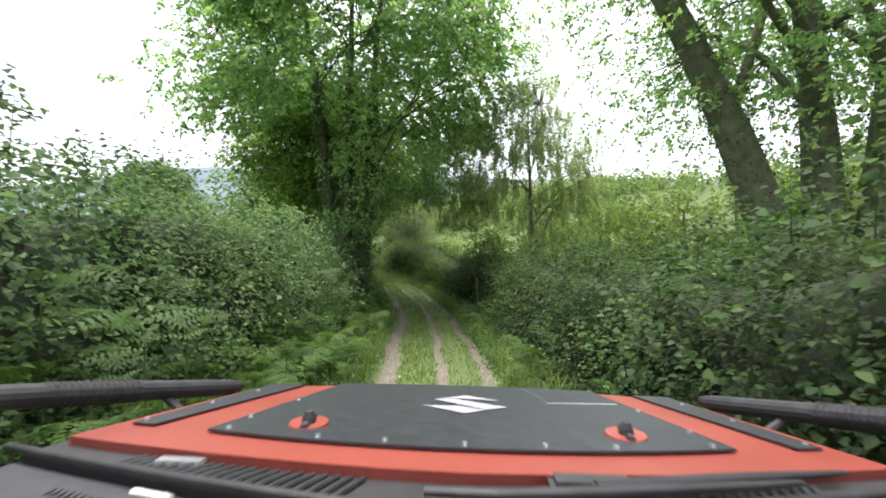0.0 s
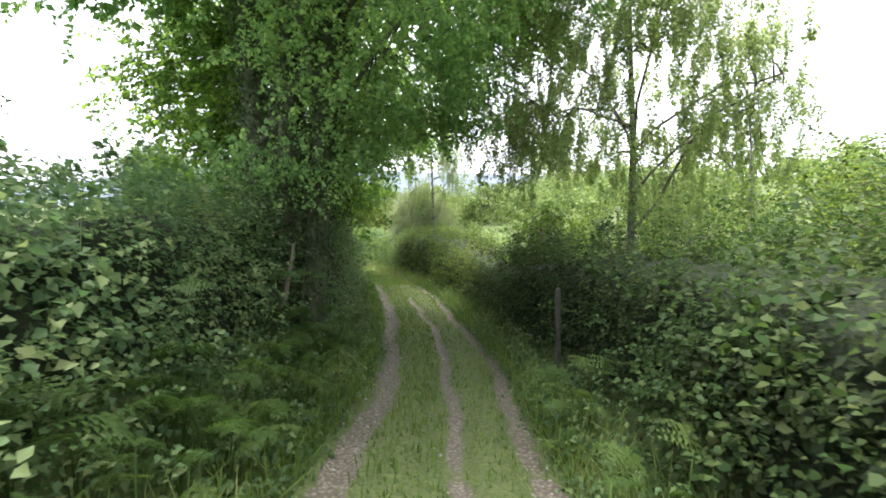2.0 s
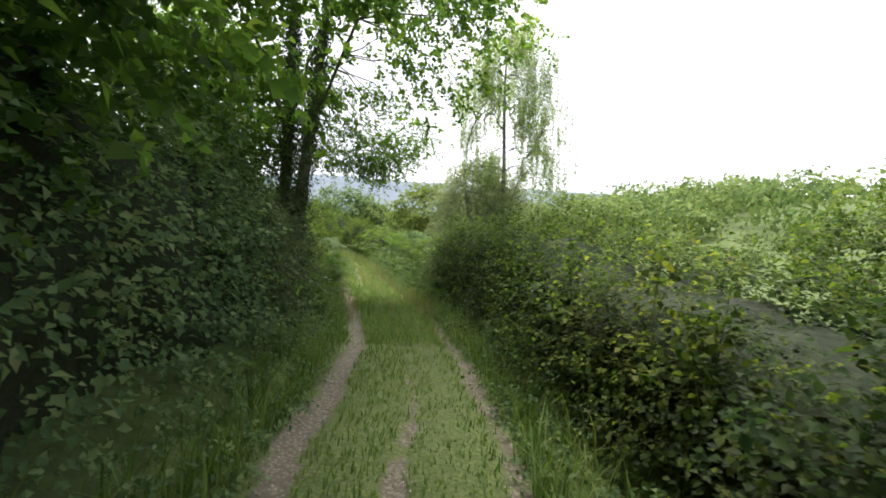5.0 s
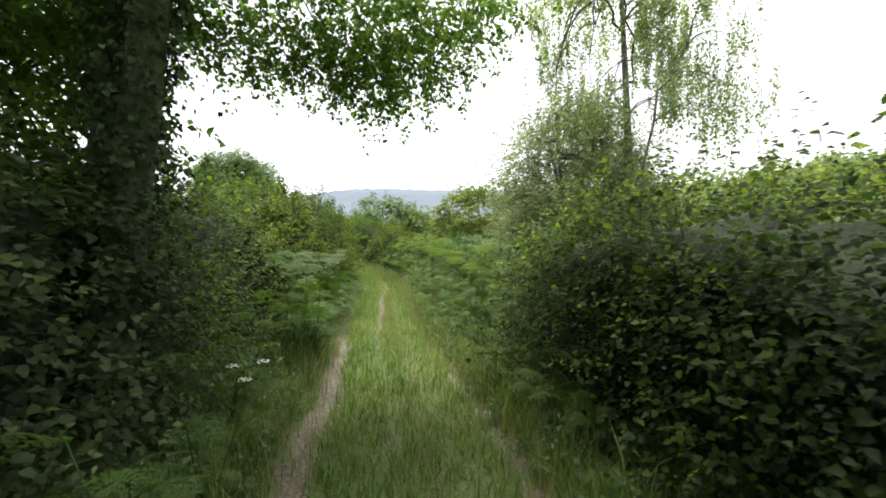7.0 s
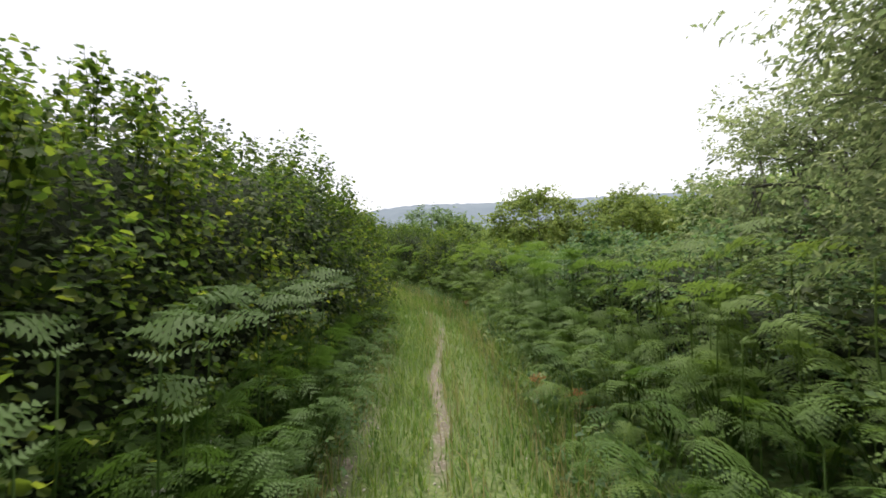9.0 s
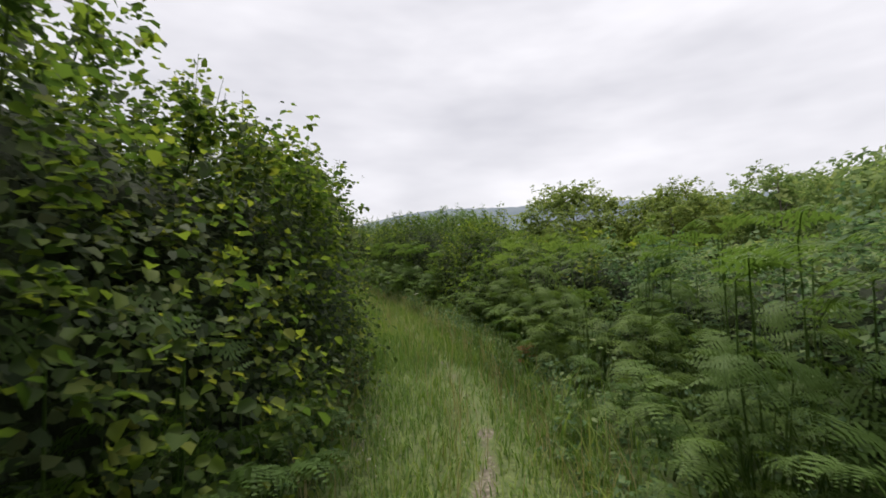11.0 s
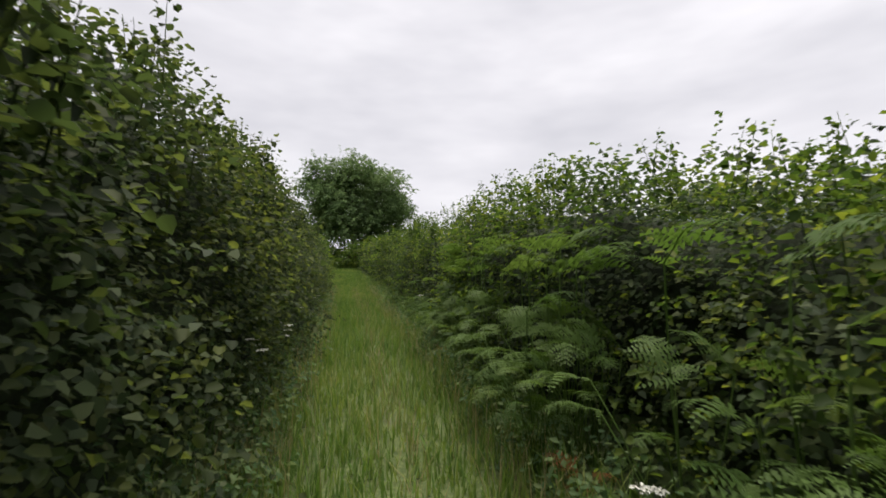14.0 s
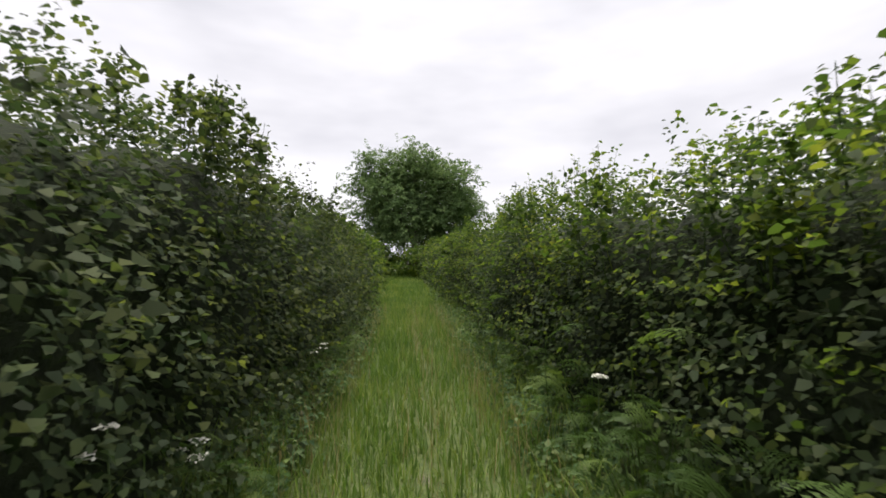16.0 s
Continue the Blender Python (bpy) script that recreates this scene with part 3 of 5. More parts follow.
hedge(1, RIGHT, 30, 43, 780, 0.058, None, HAZEL, "clipped bright green hazel hedge", 0.7, 0.28)
hedge(1, RIGHT, 43, 57, 420, 0.07, False, BRAMBLE, "low bramble thicket behind bracken", 0.8, 0.35)
hedge(1, RIGHT, 57, 61.5, 470, 0.075, True, HAZEL, "low mixed hedge of hazel and bramble", 0.6, 0.2)
hedge(1, RIGHT, 61.5, 70, 660, 0.062, True, HAZEL, "mixed hedge of hazel and bramble with leafy shoots", 1.1, 0.48)
hedge(1, RIGHT, 70, 84, 540, 0.064, None, HAZEL, "mixed hedge with tall leafy hazel shoots", 1.3, 0.6)
hedge(1, RIGHT, 84, 112, 110, 0.13, False, HAZEL, "hedge running on along the lane", 0.4, 0.4)


# ---- trees ----
def limb(a, b, r0, r1, sag=0.0, n=6, wob=0.06):
    """A limb from a to b that leaves a steeply and bends over."""
    u = np.linspace(0, 1, n)[:, None]
    a, b = np.asarray(a, float), np.asarray(b, float)
    d = np.linalg.norm(b - a)
    p = a + (b - a) * u + np.array([0, 0, 1]) * (u * (1 - u)) * d * 0.45 - np.array([0, 0, 1]) * u ** 2 * sag
    p[1:-1] += rng.normal(0, wob * d / 3, (n - 2, 3))
    return p, np.linspace(r0, r1, n)


def tree(name, place, height, crown_c, crown_r, trunk_r, leaf, bark, label, category="tree", clumps=150, per=160, leaf_size=0.12, spread=0.5,
         droop=0.0, stems=((0, 0, 0, 0),), ivy=0, six=False, fork=0.35, narrow=0.72, low=-0.75, reach=(), lift=None, rough=0.22, taper=0.0):
    """stems: for each, the foot's x, y and the lean of its top; crown_c is the crown's middle above the foot; reach: lane places of clumps that overhang;
    lift: left of this offset the crown begins at this height."""
    root = thing(name, place, label, category)
    crown_c, crown_r = np.array(crown_c, float), np.array(crown_r, float)
    wood, limbs = [], []
    for sx, sy, lx, ly in stems:
        n = 9
        u = np.linspace(0, 1, n)
        line = np.stack([sx + lx * u ** 1.3 + 0.12 * np.sin(u * 5 + sx), sy + ly * u ** 1.3 + 0.12 * np.cos(u * 4 + sy), -0.4 + (height * 0.86 + 0.4) * u], -1)
        rad = trunk_r * (1 - 0.82 * u ** 0.9)
        rad[0] *= 1.35
        wood.append(tube(line, rad, 10))
        limbs.append((line, rad))
    # clumps, fuller towards the crown's skin, in an uneven outline
    d = unit(rng.normal(0, 1, (clumps * 3, 3)))
    d = d[d[:, 2] > low][:clumps]
    lump = 1 + rough * wave(d[:, 0] * 3, d[:, 1] * 3 + d[:, 2] * 2, 1.3, height) + rng.normal(0, 0.05, len(d))
    centre = crown_c + d * crown_r * (lump * rng.uniform(0.35, 1.0, len(d)) ** 0.45)[:, None]
    up = np.clip((centre[:, 2:] - crown_c[2]) / crown_r[2] * 0.5 + 0.5, 0, 1)
    centre[:, :2] = crown_c[:2] + (centre[:, :2] - crown_c[:2]) * (1 + taper * 0.4 - taper * 1.3 * up)
    sc, oc = station(np.array(place)[:2] + centre[:, :2])
    clear = (np.abs(oc) > 2.0) | (centre[:, 2] + place[2] - lane_z(sc) > 3.3 + droop * 0.45) | (sc > 90)
    if lift:
        clear &= (oc > lift[0]) | (centre[:, 2] > lift[1])
    centre = centre[clear]
    if len(reach):
        far = np.array(reach, float)
        centre = np.concatenate([centre, np.c_[along(far[:, 0], far[:, 1]), lane_z(far[:, 0]) + far[:, 2]] - np.array(place)])
    # main limbs
    mains = []
    for k in range(max(5, clumps // 14)):
        line, rad = limbs[k % len(limbs)]
        h = rng.uniform(fork, 0.93)
        i = h * (len(line) - 1)
        a = line[int(i)] + (line[min(int(i) + 1, len(line) - 1)] - line[int(i)]) * (i % 1)
        w = unit(rng.normal(0, 1, 3) * np.array([1, 1, 0.35]))
        b = crown_c + w * crown_r * rng.uniform(0.6, 0.85)
        b[2] = max(b[2], a[2] * 0.7 + 0.3)
        p, r = limb(a, b, max(0.03, rad[int(i)] * 0.34), 0.02, droop * 0.5, 7)
        wood.append(tube(p, r, 6))
        mains.append(p)
    nodes = np.concatenate([m[2:] for m in mains] + [l[4:] for l, _ in limbs])
    leaves = []
    for i_c, c in enumerate(centre):
        near = i_c >= len(centre) - len(reach)
        a = nodes[np.argmin(((nodes - c) ** 2).sum(1) + rng.uniform(0, 0.6, len(nodes)))]
        p, r = limb(a, c, 0.022, 0.005, droop * 0.3, 5)
        wood.append(tube(p, r, 3))
        k = int(per * rng.uniform(0.6, 1.4))
        q = c + rng.normal(0, 1, (k, 3)) * spread * np.array([1, 1, 0.62])
        if droop:
            strands = 9
            top = c + rng.normal(0, spread * 0.9, (strands, 3)) * np.array([1, 1, 0.5])
            pick = rng.integers(0, strands, k)
            fall = rng.random(k) ** 0.8 * droop * rng.uniform(0.5, 1.2, strands)[pick]
            q = top[pick] + rng.normal(0, 0.038, (k, 3)) - np.array([0, 0, 1]) * fall[:, None]
            for st in top:
                wood.append(tube(np.array([st, st - [0.02, 0.01, droop * 0.4], st - [0.0, 0.03, droop * 0.8]]), [0.003, 0.002, 0.001], 3))
        o = unit(q - crown_c + rng.normal(0, 0.5, (k, 3)))
        if droop:
            leaves.append(scatter_leaves(q, o, leaf_size, six, 0.6, 0.8, 0.3 + droop, narrow))
        else:
            small = leaf_size * (0.48 if near else 1.0)
            step = 2 if near else 10
            leaves.append(sprays(c + (q[::step] - c) * (0.75 if near else 1.0), o[::step], small * 3.2, small, None if near else six, 10, 0.1, narrow, 0.7))
    clad = []
    if ivy:
        for line, rad in limbs:
            u = rng.uniform(0, 0.6, ivy)
            ii = u * (len(line) - 1)
            b0, b1 = line[ii.astype(int)], line[np.minimum(ii.astype(int) + 1, len(line) - 1)]
            a = rng.uniform(0, 2 * np.pi, ivy)
            o = np.stack([np.cos(a), np.sin(a), np.zeros(ivy)], -1)
            rr = np.interp(u, np.linspace(0, 1, len(rad)), rad) + rng.exponential(0.1, ivy)
            clad.append(scatter_leaves(b0 + (b1 - b0) * (ii % 1)[:, None] + o * rr[:, None], o, 0.062, False, 0.3, 0.7, 0.6, 0.9))
    v, f = merge(wood)
    child("trunk", mesh_np("wood", v, f, bark), root)
    v, f = merge(leaves)
    child("crown", mesh_np("crown", v, f, leaf), root)
    if clad:
        v, f = merge(clad)
        child("ivy", mesh_np("ivy", v, f, IVY), root, "dark green ivy on the trunk")
    return root


def on_land(s, off):
    p = along(s, off)
    return Vector((float(p[0]), float(p[1]), float(land(p[None])[0])))


def on_ground(x, y):
    return Vector((x, y, float(land(np.array([[x, y]]))[0])))


tree("sycamore_tree", on_land(25.05, -2.85), 15, (0.2, 1.0, 8.8), (5.5, 5.4, 5.1), 0.22, BROAD, MOSSBARK, "large sycamore with ivy-clad trunk leaning over the lane",
     clumps=340, per=190, leaf_size=0.165, spread=0.55, stems=((0, 0, 0.4, 0.6), (0.45, 0.3, 1.4, -0.8), (-0.4, 0.5, -1.6, 0.6)), ivy=6500, fork=0.22, low=-0.62, lift=(-3.8, 5.3),
     reach=((24.6, -2.0, 3.1), (25.0, -1.5, 3.6), (24.2, -2.8, 3.2), (25.6, -1.4, 4.3), (24.4, -1.9, 4.4), (26.2, -1.6, 3.7), (26.6, -1.2, 4.7), (24.6, -2.6, 5.1), (26.5, -2.2, 6.0), (26.0, -1.6, 6.6), (27.0, -3.0, 5.6), (27.5, -2.0, 6.4), (26.8, -0.9, 7.0), (25.4, -2.4, 6.4), (26.2, -3.2, 7.2), (27.5, -1.1, 5.8), (24.8, -1.7, 6.6),
            (24.6, -1.2, 5.4), (23.9, -2.2, 5.6), (25.0, 0.3, 4.3), (26.0, 0.5, 5.0), (24.2, 0.2, 4.7), (25.5, 0.8, 5.5), (26.5, 0.2, 4.6), (24.6, 0.9, 6.0), (27.0, 1.0, 6.2), (25.0, -0.5, 4.4),
            (26.0, -0.4, 4.3), (24.0, 0.6, 5.6), (25.8, 1.4, 6.4), (23.6, -0.4, 5.2), (24.4, 1.6, 6.6), (26.8, 1.8, 6.8)))
tree("sycamore_tree", on_land(40.85, -2.7), 13, (1.2, -2.6, 6.7), (5.0, 4.6, 4.6), 0.19, SHADELEAF, MOSSBARK, "spreading tree with low leafy branches above the hedge",
     clumps=150, per=280, leaf_size=0.11, spread=0.46, stems=((0, 0, 0.6, -0.3), (0.5, -0.4, 1.2, 0.8)), ivy=5200, fork=0.2, low=-0.55,
     reach=((41.35, -0.25, 3.52), (41.25, -0.65, 3.62), (41.45, 0.15, 3.72), (41.35, 0.45, 4.12), (41.25, -1.25, 3.72), (41.15, -1.85, 3.82), (41.05, -2.55, 3.72), (40.95, -3.15, 3.72), (40.85, -3.75, 3.52), (41.45, 0.95, 4.52), (41.25, -0.15, 4.32),
            (41.05, -1.05, 4.42), (40.85, -1.95, 4.52), (40.65, -2.75, 4.42), (40.25, -0.35, 5.02), (40.05, -1.55, 5.02)))
tree("hedgerow_tree", on_land(30.4, -3.7), 10, (0.0, 0.0, 5.2), (2.1, 2.6, 4.2), 0.16, SHADELEAF, MOSSBARK, "leafy hedgerow tree behind the ivy-clad sycamore",
     clumps=110, per=140, leaf_size=0.158, spread=0.5, stems=((0, 0, 0.4, 0.3), (-0.4, 0.2, -0.6, 0.4)), ivy=900, fork=0.2, low=-0.95,
     reach=((30.0, -1.2, 4.7), (30.5, -0.6, 5.2), (31.0, -0.3, 6.0), (29.5, -1.3, 5.4), (31.5, -0.8, 4.8), (29.2, -0.9, 6.2), (32.0, -0.4, 5.4), (30.2, -1.8, 4.2), (31.2, -1.5, 5.6)))
tree("hedgerow_tree", on_land(33.0, -4.6), 11, (0.0, 0.0, 5.6), (3.2, 4.2, 5.0), 0.2, SHADELEAF, MOSSBARK, "dark leafy hedgerow tree shading the lane",
     clumps=190, per=140, leaf_size=0.158, spread=0.5, stems=((0, 0, 0.4, 0.3), (-0.5, 0.2, -0.8, 0.4)), ivy=1200, fork=0.2, low=-0.95)
tree("hedgerow_tree", on_land(41.8, -4.75), 8, (0.0, 0.0, 3.8), (1.7, 1.7, 3.2), 0.12, SHADELEAF, MOSSBARK, "dark leafy hedgerow tree low over the hedge",
     clumps=135, per=190, leaf_size=0.115, spread=0.42, stems=((0, 0, 0.4, 0.3), (-0.3, 0.2, -0.5, 0.4)), ivy=600, fork=0.2, low=-0.95)
tree("ash_tree", on_land(16.6, 6.75), 13, (0.95, 0.2, 8.0), (5.0, 5.0, 4.9), 0.47, BROAD, MOSSBARK, "old multi-stemmed tree with leaning bare trunks behind the hedge",
     clumps=430, per=190, leaf_size=0.1, spread=0.6, stems=((0, 0, -5.0, 0.8), (0.45, 0.25, -0.2, 1.5), (1.0, 0.1, 1.2, 0.4), (1.8, 0.5, 2.4, 0.8)), ivy=1500, fork=0.35, low=-0.9)
tree("birch_tree", on_land(26.95, 4.5), 9.5, (-0.4, -1.5, 5.0), (3.2, 2.5, 3.5), 0.13, BIRCH, BIRCHBARK, "slender birch with drooping fine twigs",
     clumps=150, per=560, leaf_size=0.058, spread=0.36, taper=0.4, droop=0.55, fork=0.25, narrow=0.8,
     reach=((28.2, 1.9, 5.0), (28.0, 3.0, 4.3), (28.6, 2.6, 4.7), (28.8, 3.6, 4.1), (29.2, 2.3, 5.3), (29.0, 3.2, 4.5), (29.6, 3.0, 5.1), (29.7, 3.7, 4.2), (30.2, 3.5, 4.8), (30.4, 4.2, 4.0), (30.8, 4.0, 5.2), (31.2, 4.6, 4.4), (29.4, 4.2, 5.6), (30.0, 2.7, 5.9),
            (28.4, 2.2, 5.8), (28.9, 4.2, 4.6), (29.9, 4.6, 3.8), (27.6, 2.4, 4.9), (27.8, 3.4, 4.2), (27.2, 2.9, 4.6),
            (26.5, 5.4, 4.0), (27.0, 6.0, 4.4), (26.3, 4.9, 4.5), (26.8, 6.2, 3.4), (27.5, 5.6, 3.5), (26.4, 5.8, 4.9), (27.3, 6.6, 4.2), (26.1, 5.1, 3.6), (27.8, 6.2, 3.9), (26.0, 4.3, 4.2)))
tree("hazel_bush", on_ground(*along(29.9, 3.75).tolist()), 2.9, (0, 0, 1.5), (0.9, 1.0, 1.25), 0.05, SPRING, BARK, "leafy hazel bush rising out of the hedge beneath the birch", "bush",
     clumps=70, per=150, leaf_size=0.075, spread=0.28, stems=((0, 0, 0.4, 0.2), (0.2, 0.2, -0.4, 0.3), (-0.2, 0, 0.1, -0.4)), fork=0.15, low=-0.95)
tree("birch_tree", on_land(45.35, 4.9), 10.5, (0.05, 0.2, 6.8), (2.2, 2.2, 3.8), 0.13, BIRCH, BIRCHBARK, "tall silver birch with hanging twigs beside the willow",
     clumps=95, per=480, leaf_size=0.058, spread=0.3, taper=0.35, droop=1.1, fork=0.25, narrow=0.8)
tree("willow_bush", on_land(46.1, 4.2), 5.0, (0, 0, 2.7), (1.6, 1.6, 2.1), 0.09, WILLOW, BIRCHBARK, "rounded grey-green willow bush behind the bracken", "bush",
     clumps=230, per=210, leaf_size=0.075, spread=0.27, stems=((0, 0, 0.8, 0), (0.2, 0.2, -0.8, 0.5), (-0.2, 0, 0, -0.9)), fork=0.15, narrow=0.45)
tree("willow_bush", on_land(48.7, 6.3), 4.8, (0, 0, 2.6), (1.4, 1.4, 2.1), 0.08, WILLOW, BIRCHBARK, "upright grey-green willow bush behind the bracken", "bush",
     clumps=130, per=210, leaf_size=0.078, spread=0.27, stems=((0, 0, 0.6, 0), (0.2, 0.2, -0.5, 0.3)), fork=0.15, narrow=0.45)
tree("willow_bush", on_land(49.9, 5.2), 3.9, (0, 0, 2.1), (1.2, 1.2, 1.6), 0.05, WILLOW, BIRCHBARK, "smaller pale willow bush beyond the bracken", "bush",
     clumps=100, per=190, leaf_size=0.08, spread=0.26, stems=((0, 0, 0.4, 0), (0.2, 0.2, -0.5, 0.3)), fork=0.15, narrow=0.45)
tree("oak_tree", on_ground(-55.5, 79.5), 11.4, (0, 0, 6.2), (5.2, 5.2, 4.5), 0.45, OAKLEAF, BARK, "broad round-crowned oak at the far end of the lane",
     clumps=310, per=230, leaf_size=0.22, spread=0.58, fork=0.22, low=-0.75, rough=0.36,
     reach=((110.5, 5.2, 7.6), (111, 5.8, 6.6), (112, 6.2, 7.4), (111, 6.6, 5.4), (112, 5.4, 5.2), (110.6, 6.9, 6.2), (110.5, -3.6, 8.6), (111, -4.2, 7.4), (111.5, -4.6, 6.2), (112, -3.8, 5.2), (110.6, -0.8, 10.5), (111.2, 0.6, 10.8), (111.5, -1.8, 10.1)))
tree("field_tree", on_ground(-58.7, 130.4), 13.0, (0, 0, 6.6), (7.4, 7.4, 6.2), 0.4, OAKLEAF, BARK, "round dark green field tree in the distance",
     clumps=150, per=90, leaf_size=0.5, spread=0.9, fork=0.2, low=-0.95)
tree("field_tree", on_ground(-50.5, 134.0), 8.8, (0, 0, 4.6), (5.4, 5.4, 4.3), 0.3, FARLEAF, BARK, "smaller dark field tree beside the round one",
     clumps=100, per=90, leaf_size=0.5, spread=0.9, fork=0.2, low=-0.95)
tree("field_tree", on_ground(-25.5, 100.8), 10, (0, 0, 5.2), (6.2, 6.0, 5.0), 0.3, DOMELEAF, BARK, "light green domed tree beyond the hedge",
     clumps=150, per=130, leaf_size=0.4, spread=0.75, fork=0.2, low=-0.95)
tree("field_tree", on_ground(-14.0, 100.0), 8.4, (0, 0, 4.4), (5.8, 5.8, 4.0), 0.3, DOMELEAF, BARK, "low spreading field tree beyond the hedge",
     clumps=110, per=130, leaf_size=0.36, spread=0.75, fork=0.2, low=-0.95)
tree("spruce_tree", on_ground(-16.6, 132.0), 9.8, (0, 0, 5.6), (2.4, 2.4, 4.2), 0.14, OAKLEAF, BARK, "small dark spruce standing among the field trees",
     clumps=90, per=70, leaf_size=0.3, spread=0.3, fork=0.15, low=-0.95, taper=0.95, rough=0.1)
for fx, fy, fh in ((-72.0, 118.0, 8.0), (-84.0, 112.0, 7.0), (-41.0, 128.0, 6.6), (-3.0, 106.0, 8.6), (-33.0, 142.0, 7.5), (10.5, 20.5, 4.4), (12.5, 14.0, 4.6), (8.5, 26.5, 4.0), (6.8, 33.0, 3.8), (14.5, 9.0, 4.6), (15.5, 26.0, 5.2), (12.0, 38.0, 4.8), (17.0, 45.0, 6.0)):
    tree("field_tree" if fy > 100 else "field_bush", on_ground(fx, fy), fh, (0, 0, fh * 0.52), (fh * 0.6, fh * 0.6, fh * 0.5), 0.2, HAZEL if fy < 100 else FARLEAF, BARK,
         "rounded green tree in the fields" if fy > 100 else "light green bush behind the hedge", "tree" if fy > 100 else "bush", clumps=60, per=55 if fy > 100 else 110, leaf_size=0.46 if fy > 100 else 0.13, spread=0.7 if fy > 100 else 0.45, fork=0.2, low=-0.95)

for es, eo in ((103.5, 1.6), (104.5, 3.0), (106.0, -2.2), (108.5, 0.5), (109, -3.5), (109, 4.5)):
    tree("lane_end_bush", on_land(es, eo), 2.2, (0, 0, 1.1), (1.6, 1.6, 1.15), 0.08, SPRING, BARK, "light green bush closing the far end of the lane", "bush",
         clumps=60, per=90, leaf_size=0.17, spread=0.4, fork=0.15, low=-0.95)

# wooded hillside on one hand, one mass of crowns
cs, co = rng.uniform(-30, 190, 1500), rng.uniform(55, 175, 1500)
cxy = along(cs, co)
cz = land(cxy)
keep = cxy[:, 1] > -60
cxy, cz = cxy[keep], cz[keep]
cr = rng.uniform(2.4, 4.8, len(cxy))
d = unit(rng.normal(0, 1, (len(cxy), 90, 3)) + np.array([-0.25, -0.25, 0.45]))
q = (np.c_[cxy, cz + cr * 0.5][:, None] + d * cr[:, None, None] * (1 + 0.16 * np.sin(d[..., :1] * 7 + d[..., 1:2] * 5)) * rng.uniform(0.85, 1.04, (len(cxy), 90, 1))).reshape(-1, 3)
d = d.reshape(-1, 3)
q, d, size_ = [q], [d], [np.full(len(q), 0.98)]
ss, so = rng.uniform(-10, 120, 420), 13 + 44 * rng.random(420) ** 0.8
sxy = along(ss, so)
sz, sr = land(sxy), rng.uniform(0.8, 1.9, 420)
e = unit(rng.normal(0, 1, (420, 120, 3)) + np.array([-0.25, -0.25, 0.4]))
q.append((np.c_[sxy, sz + sr * 0.15][:, None] + e * sr[:, None, None] * (1 + 0.2 * np.sin(e[..., :1] * 6 + e[..., 1:2] * 5)) * rng.uniform(0.8, 1.04, (420, 120, 1))).reshape(-1, 3))
d.append(e.reshape(-1, 3))
size_.append(np.full(420 * 120, 0.42))
q, d, size_ = np.concatenate(q), np.concatenate(d), np.concatenate(size_)
nrm = unit(d + rng.normal(0, 0.3, d.shape))
tp = unit(np.cross(nrm, rng.normal(0, 1, d.shape)))
sd = np.cross(nrm, tp)
a = (size_ * rng.uniform(0.5, 1.0, len(q)))[:, None]
v = np.stack([q - tp * a * 0.5 - sd * a * 0.5, q + tp * a * 0.6, q - tp * a * 0.4 + sd * a * 0.6], 1).reshape(-1, 3)
tagged(new("hillside_woods", mesh_np("hillside_woods", v, [np.arange(len(v)).reshape(-1, 3)], FARLEAF)), "wooded hillside of mixed green crowns", "woodland", kind="stuff")

# the far hill; the haze of distance is put into its colour
az = np.radians(np.linspace(-75, 75, 240))
deg = np.degrees(az)
elev = np.interp(deg, [-75, -20, 5, 16, 22, 27, 31, 34, 38, 44, 50, 75], [4.5, 6.5, 7.2, 7.3, 7.2, 7.25, 7.1, 6.7, 5.8, 4.4, 3.0, 0.8])
elev = elev + 0.05 * np.sin(deg * 5.1) + 0.04 * np.sin(deg * 13.7 + 1)
rows_ = []
for frac, dist in ((0.0, 900), (0.45, 1250), (0.8, 1500), (1.0, 1650), (0.9, 1900)):
    rows_.append(np.c_[-np.sin(az) * dist - 6, np.cos(az) * dist + 30, np.maximum(np.tan(np.radians(elev)) * 1650 * frac, -30) + 1.6 + (6 * np.sin(deg * 9 + dist) if 0 < frac < 1 else 0)])
hv = np.concatenate(rows_)
hi = np.arange(len(hv)).reshape(5, -1)
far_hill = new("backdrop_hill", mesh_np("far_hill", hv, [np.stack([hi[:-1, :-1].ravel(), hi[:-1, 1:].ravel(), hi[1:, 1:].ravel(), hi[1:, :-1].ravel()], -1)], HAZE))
tagged(far_hill, "long hill on the horizon with blue-grey haze in its colour", "hill", kind="structure")


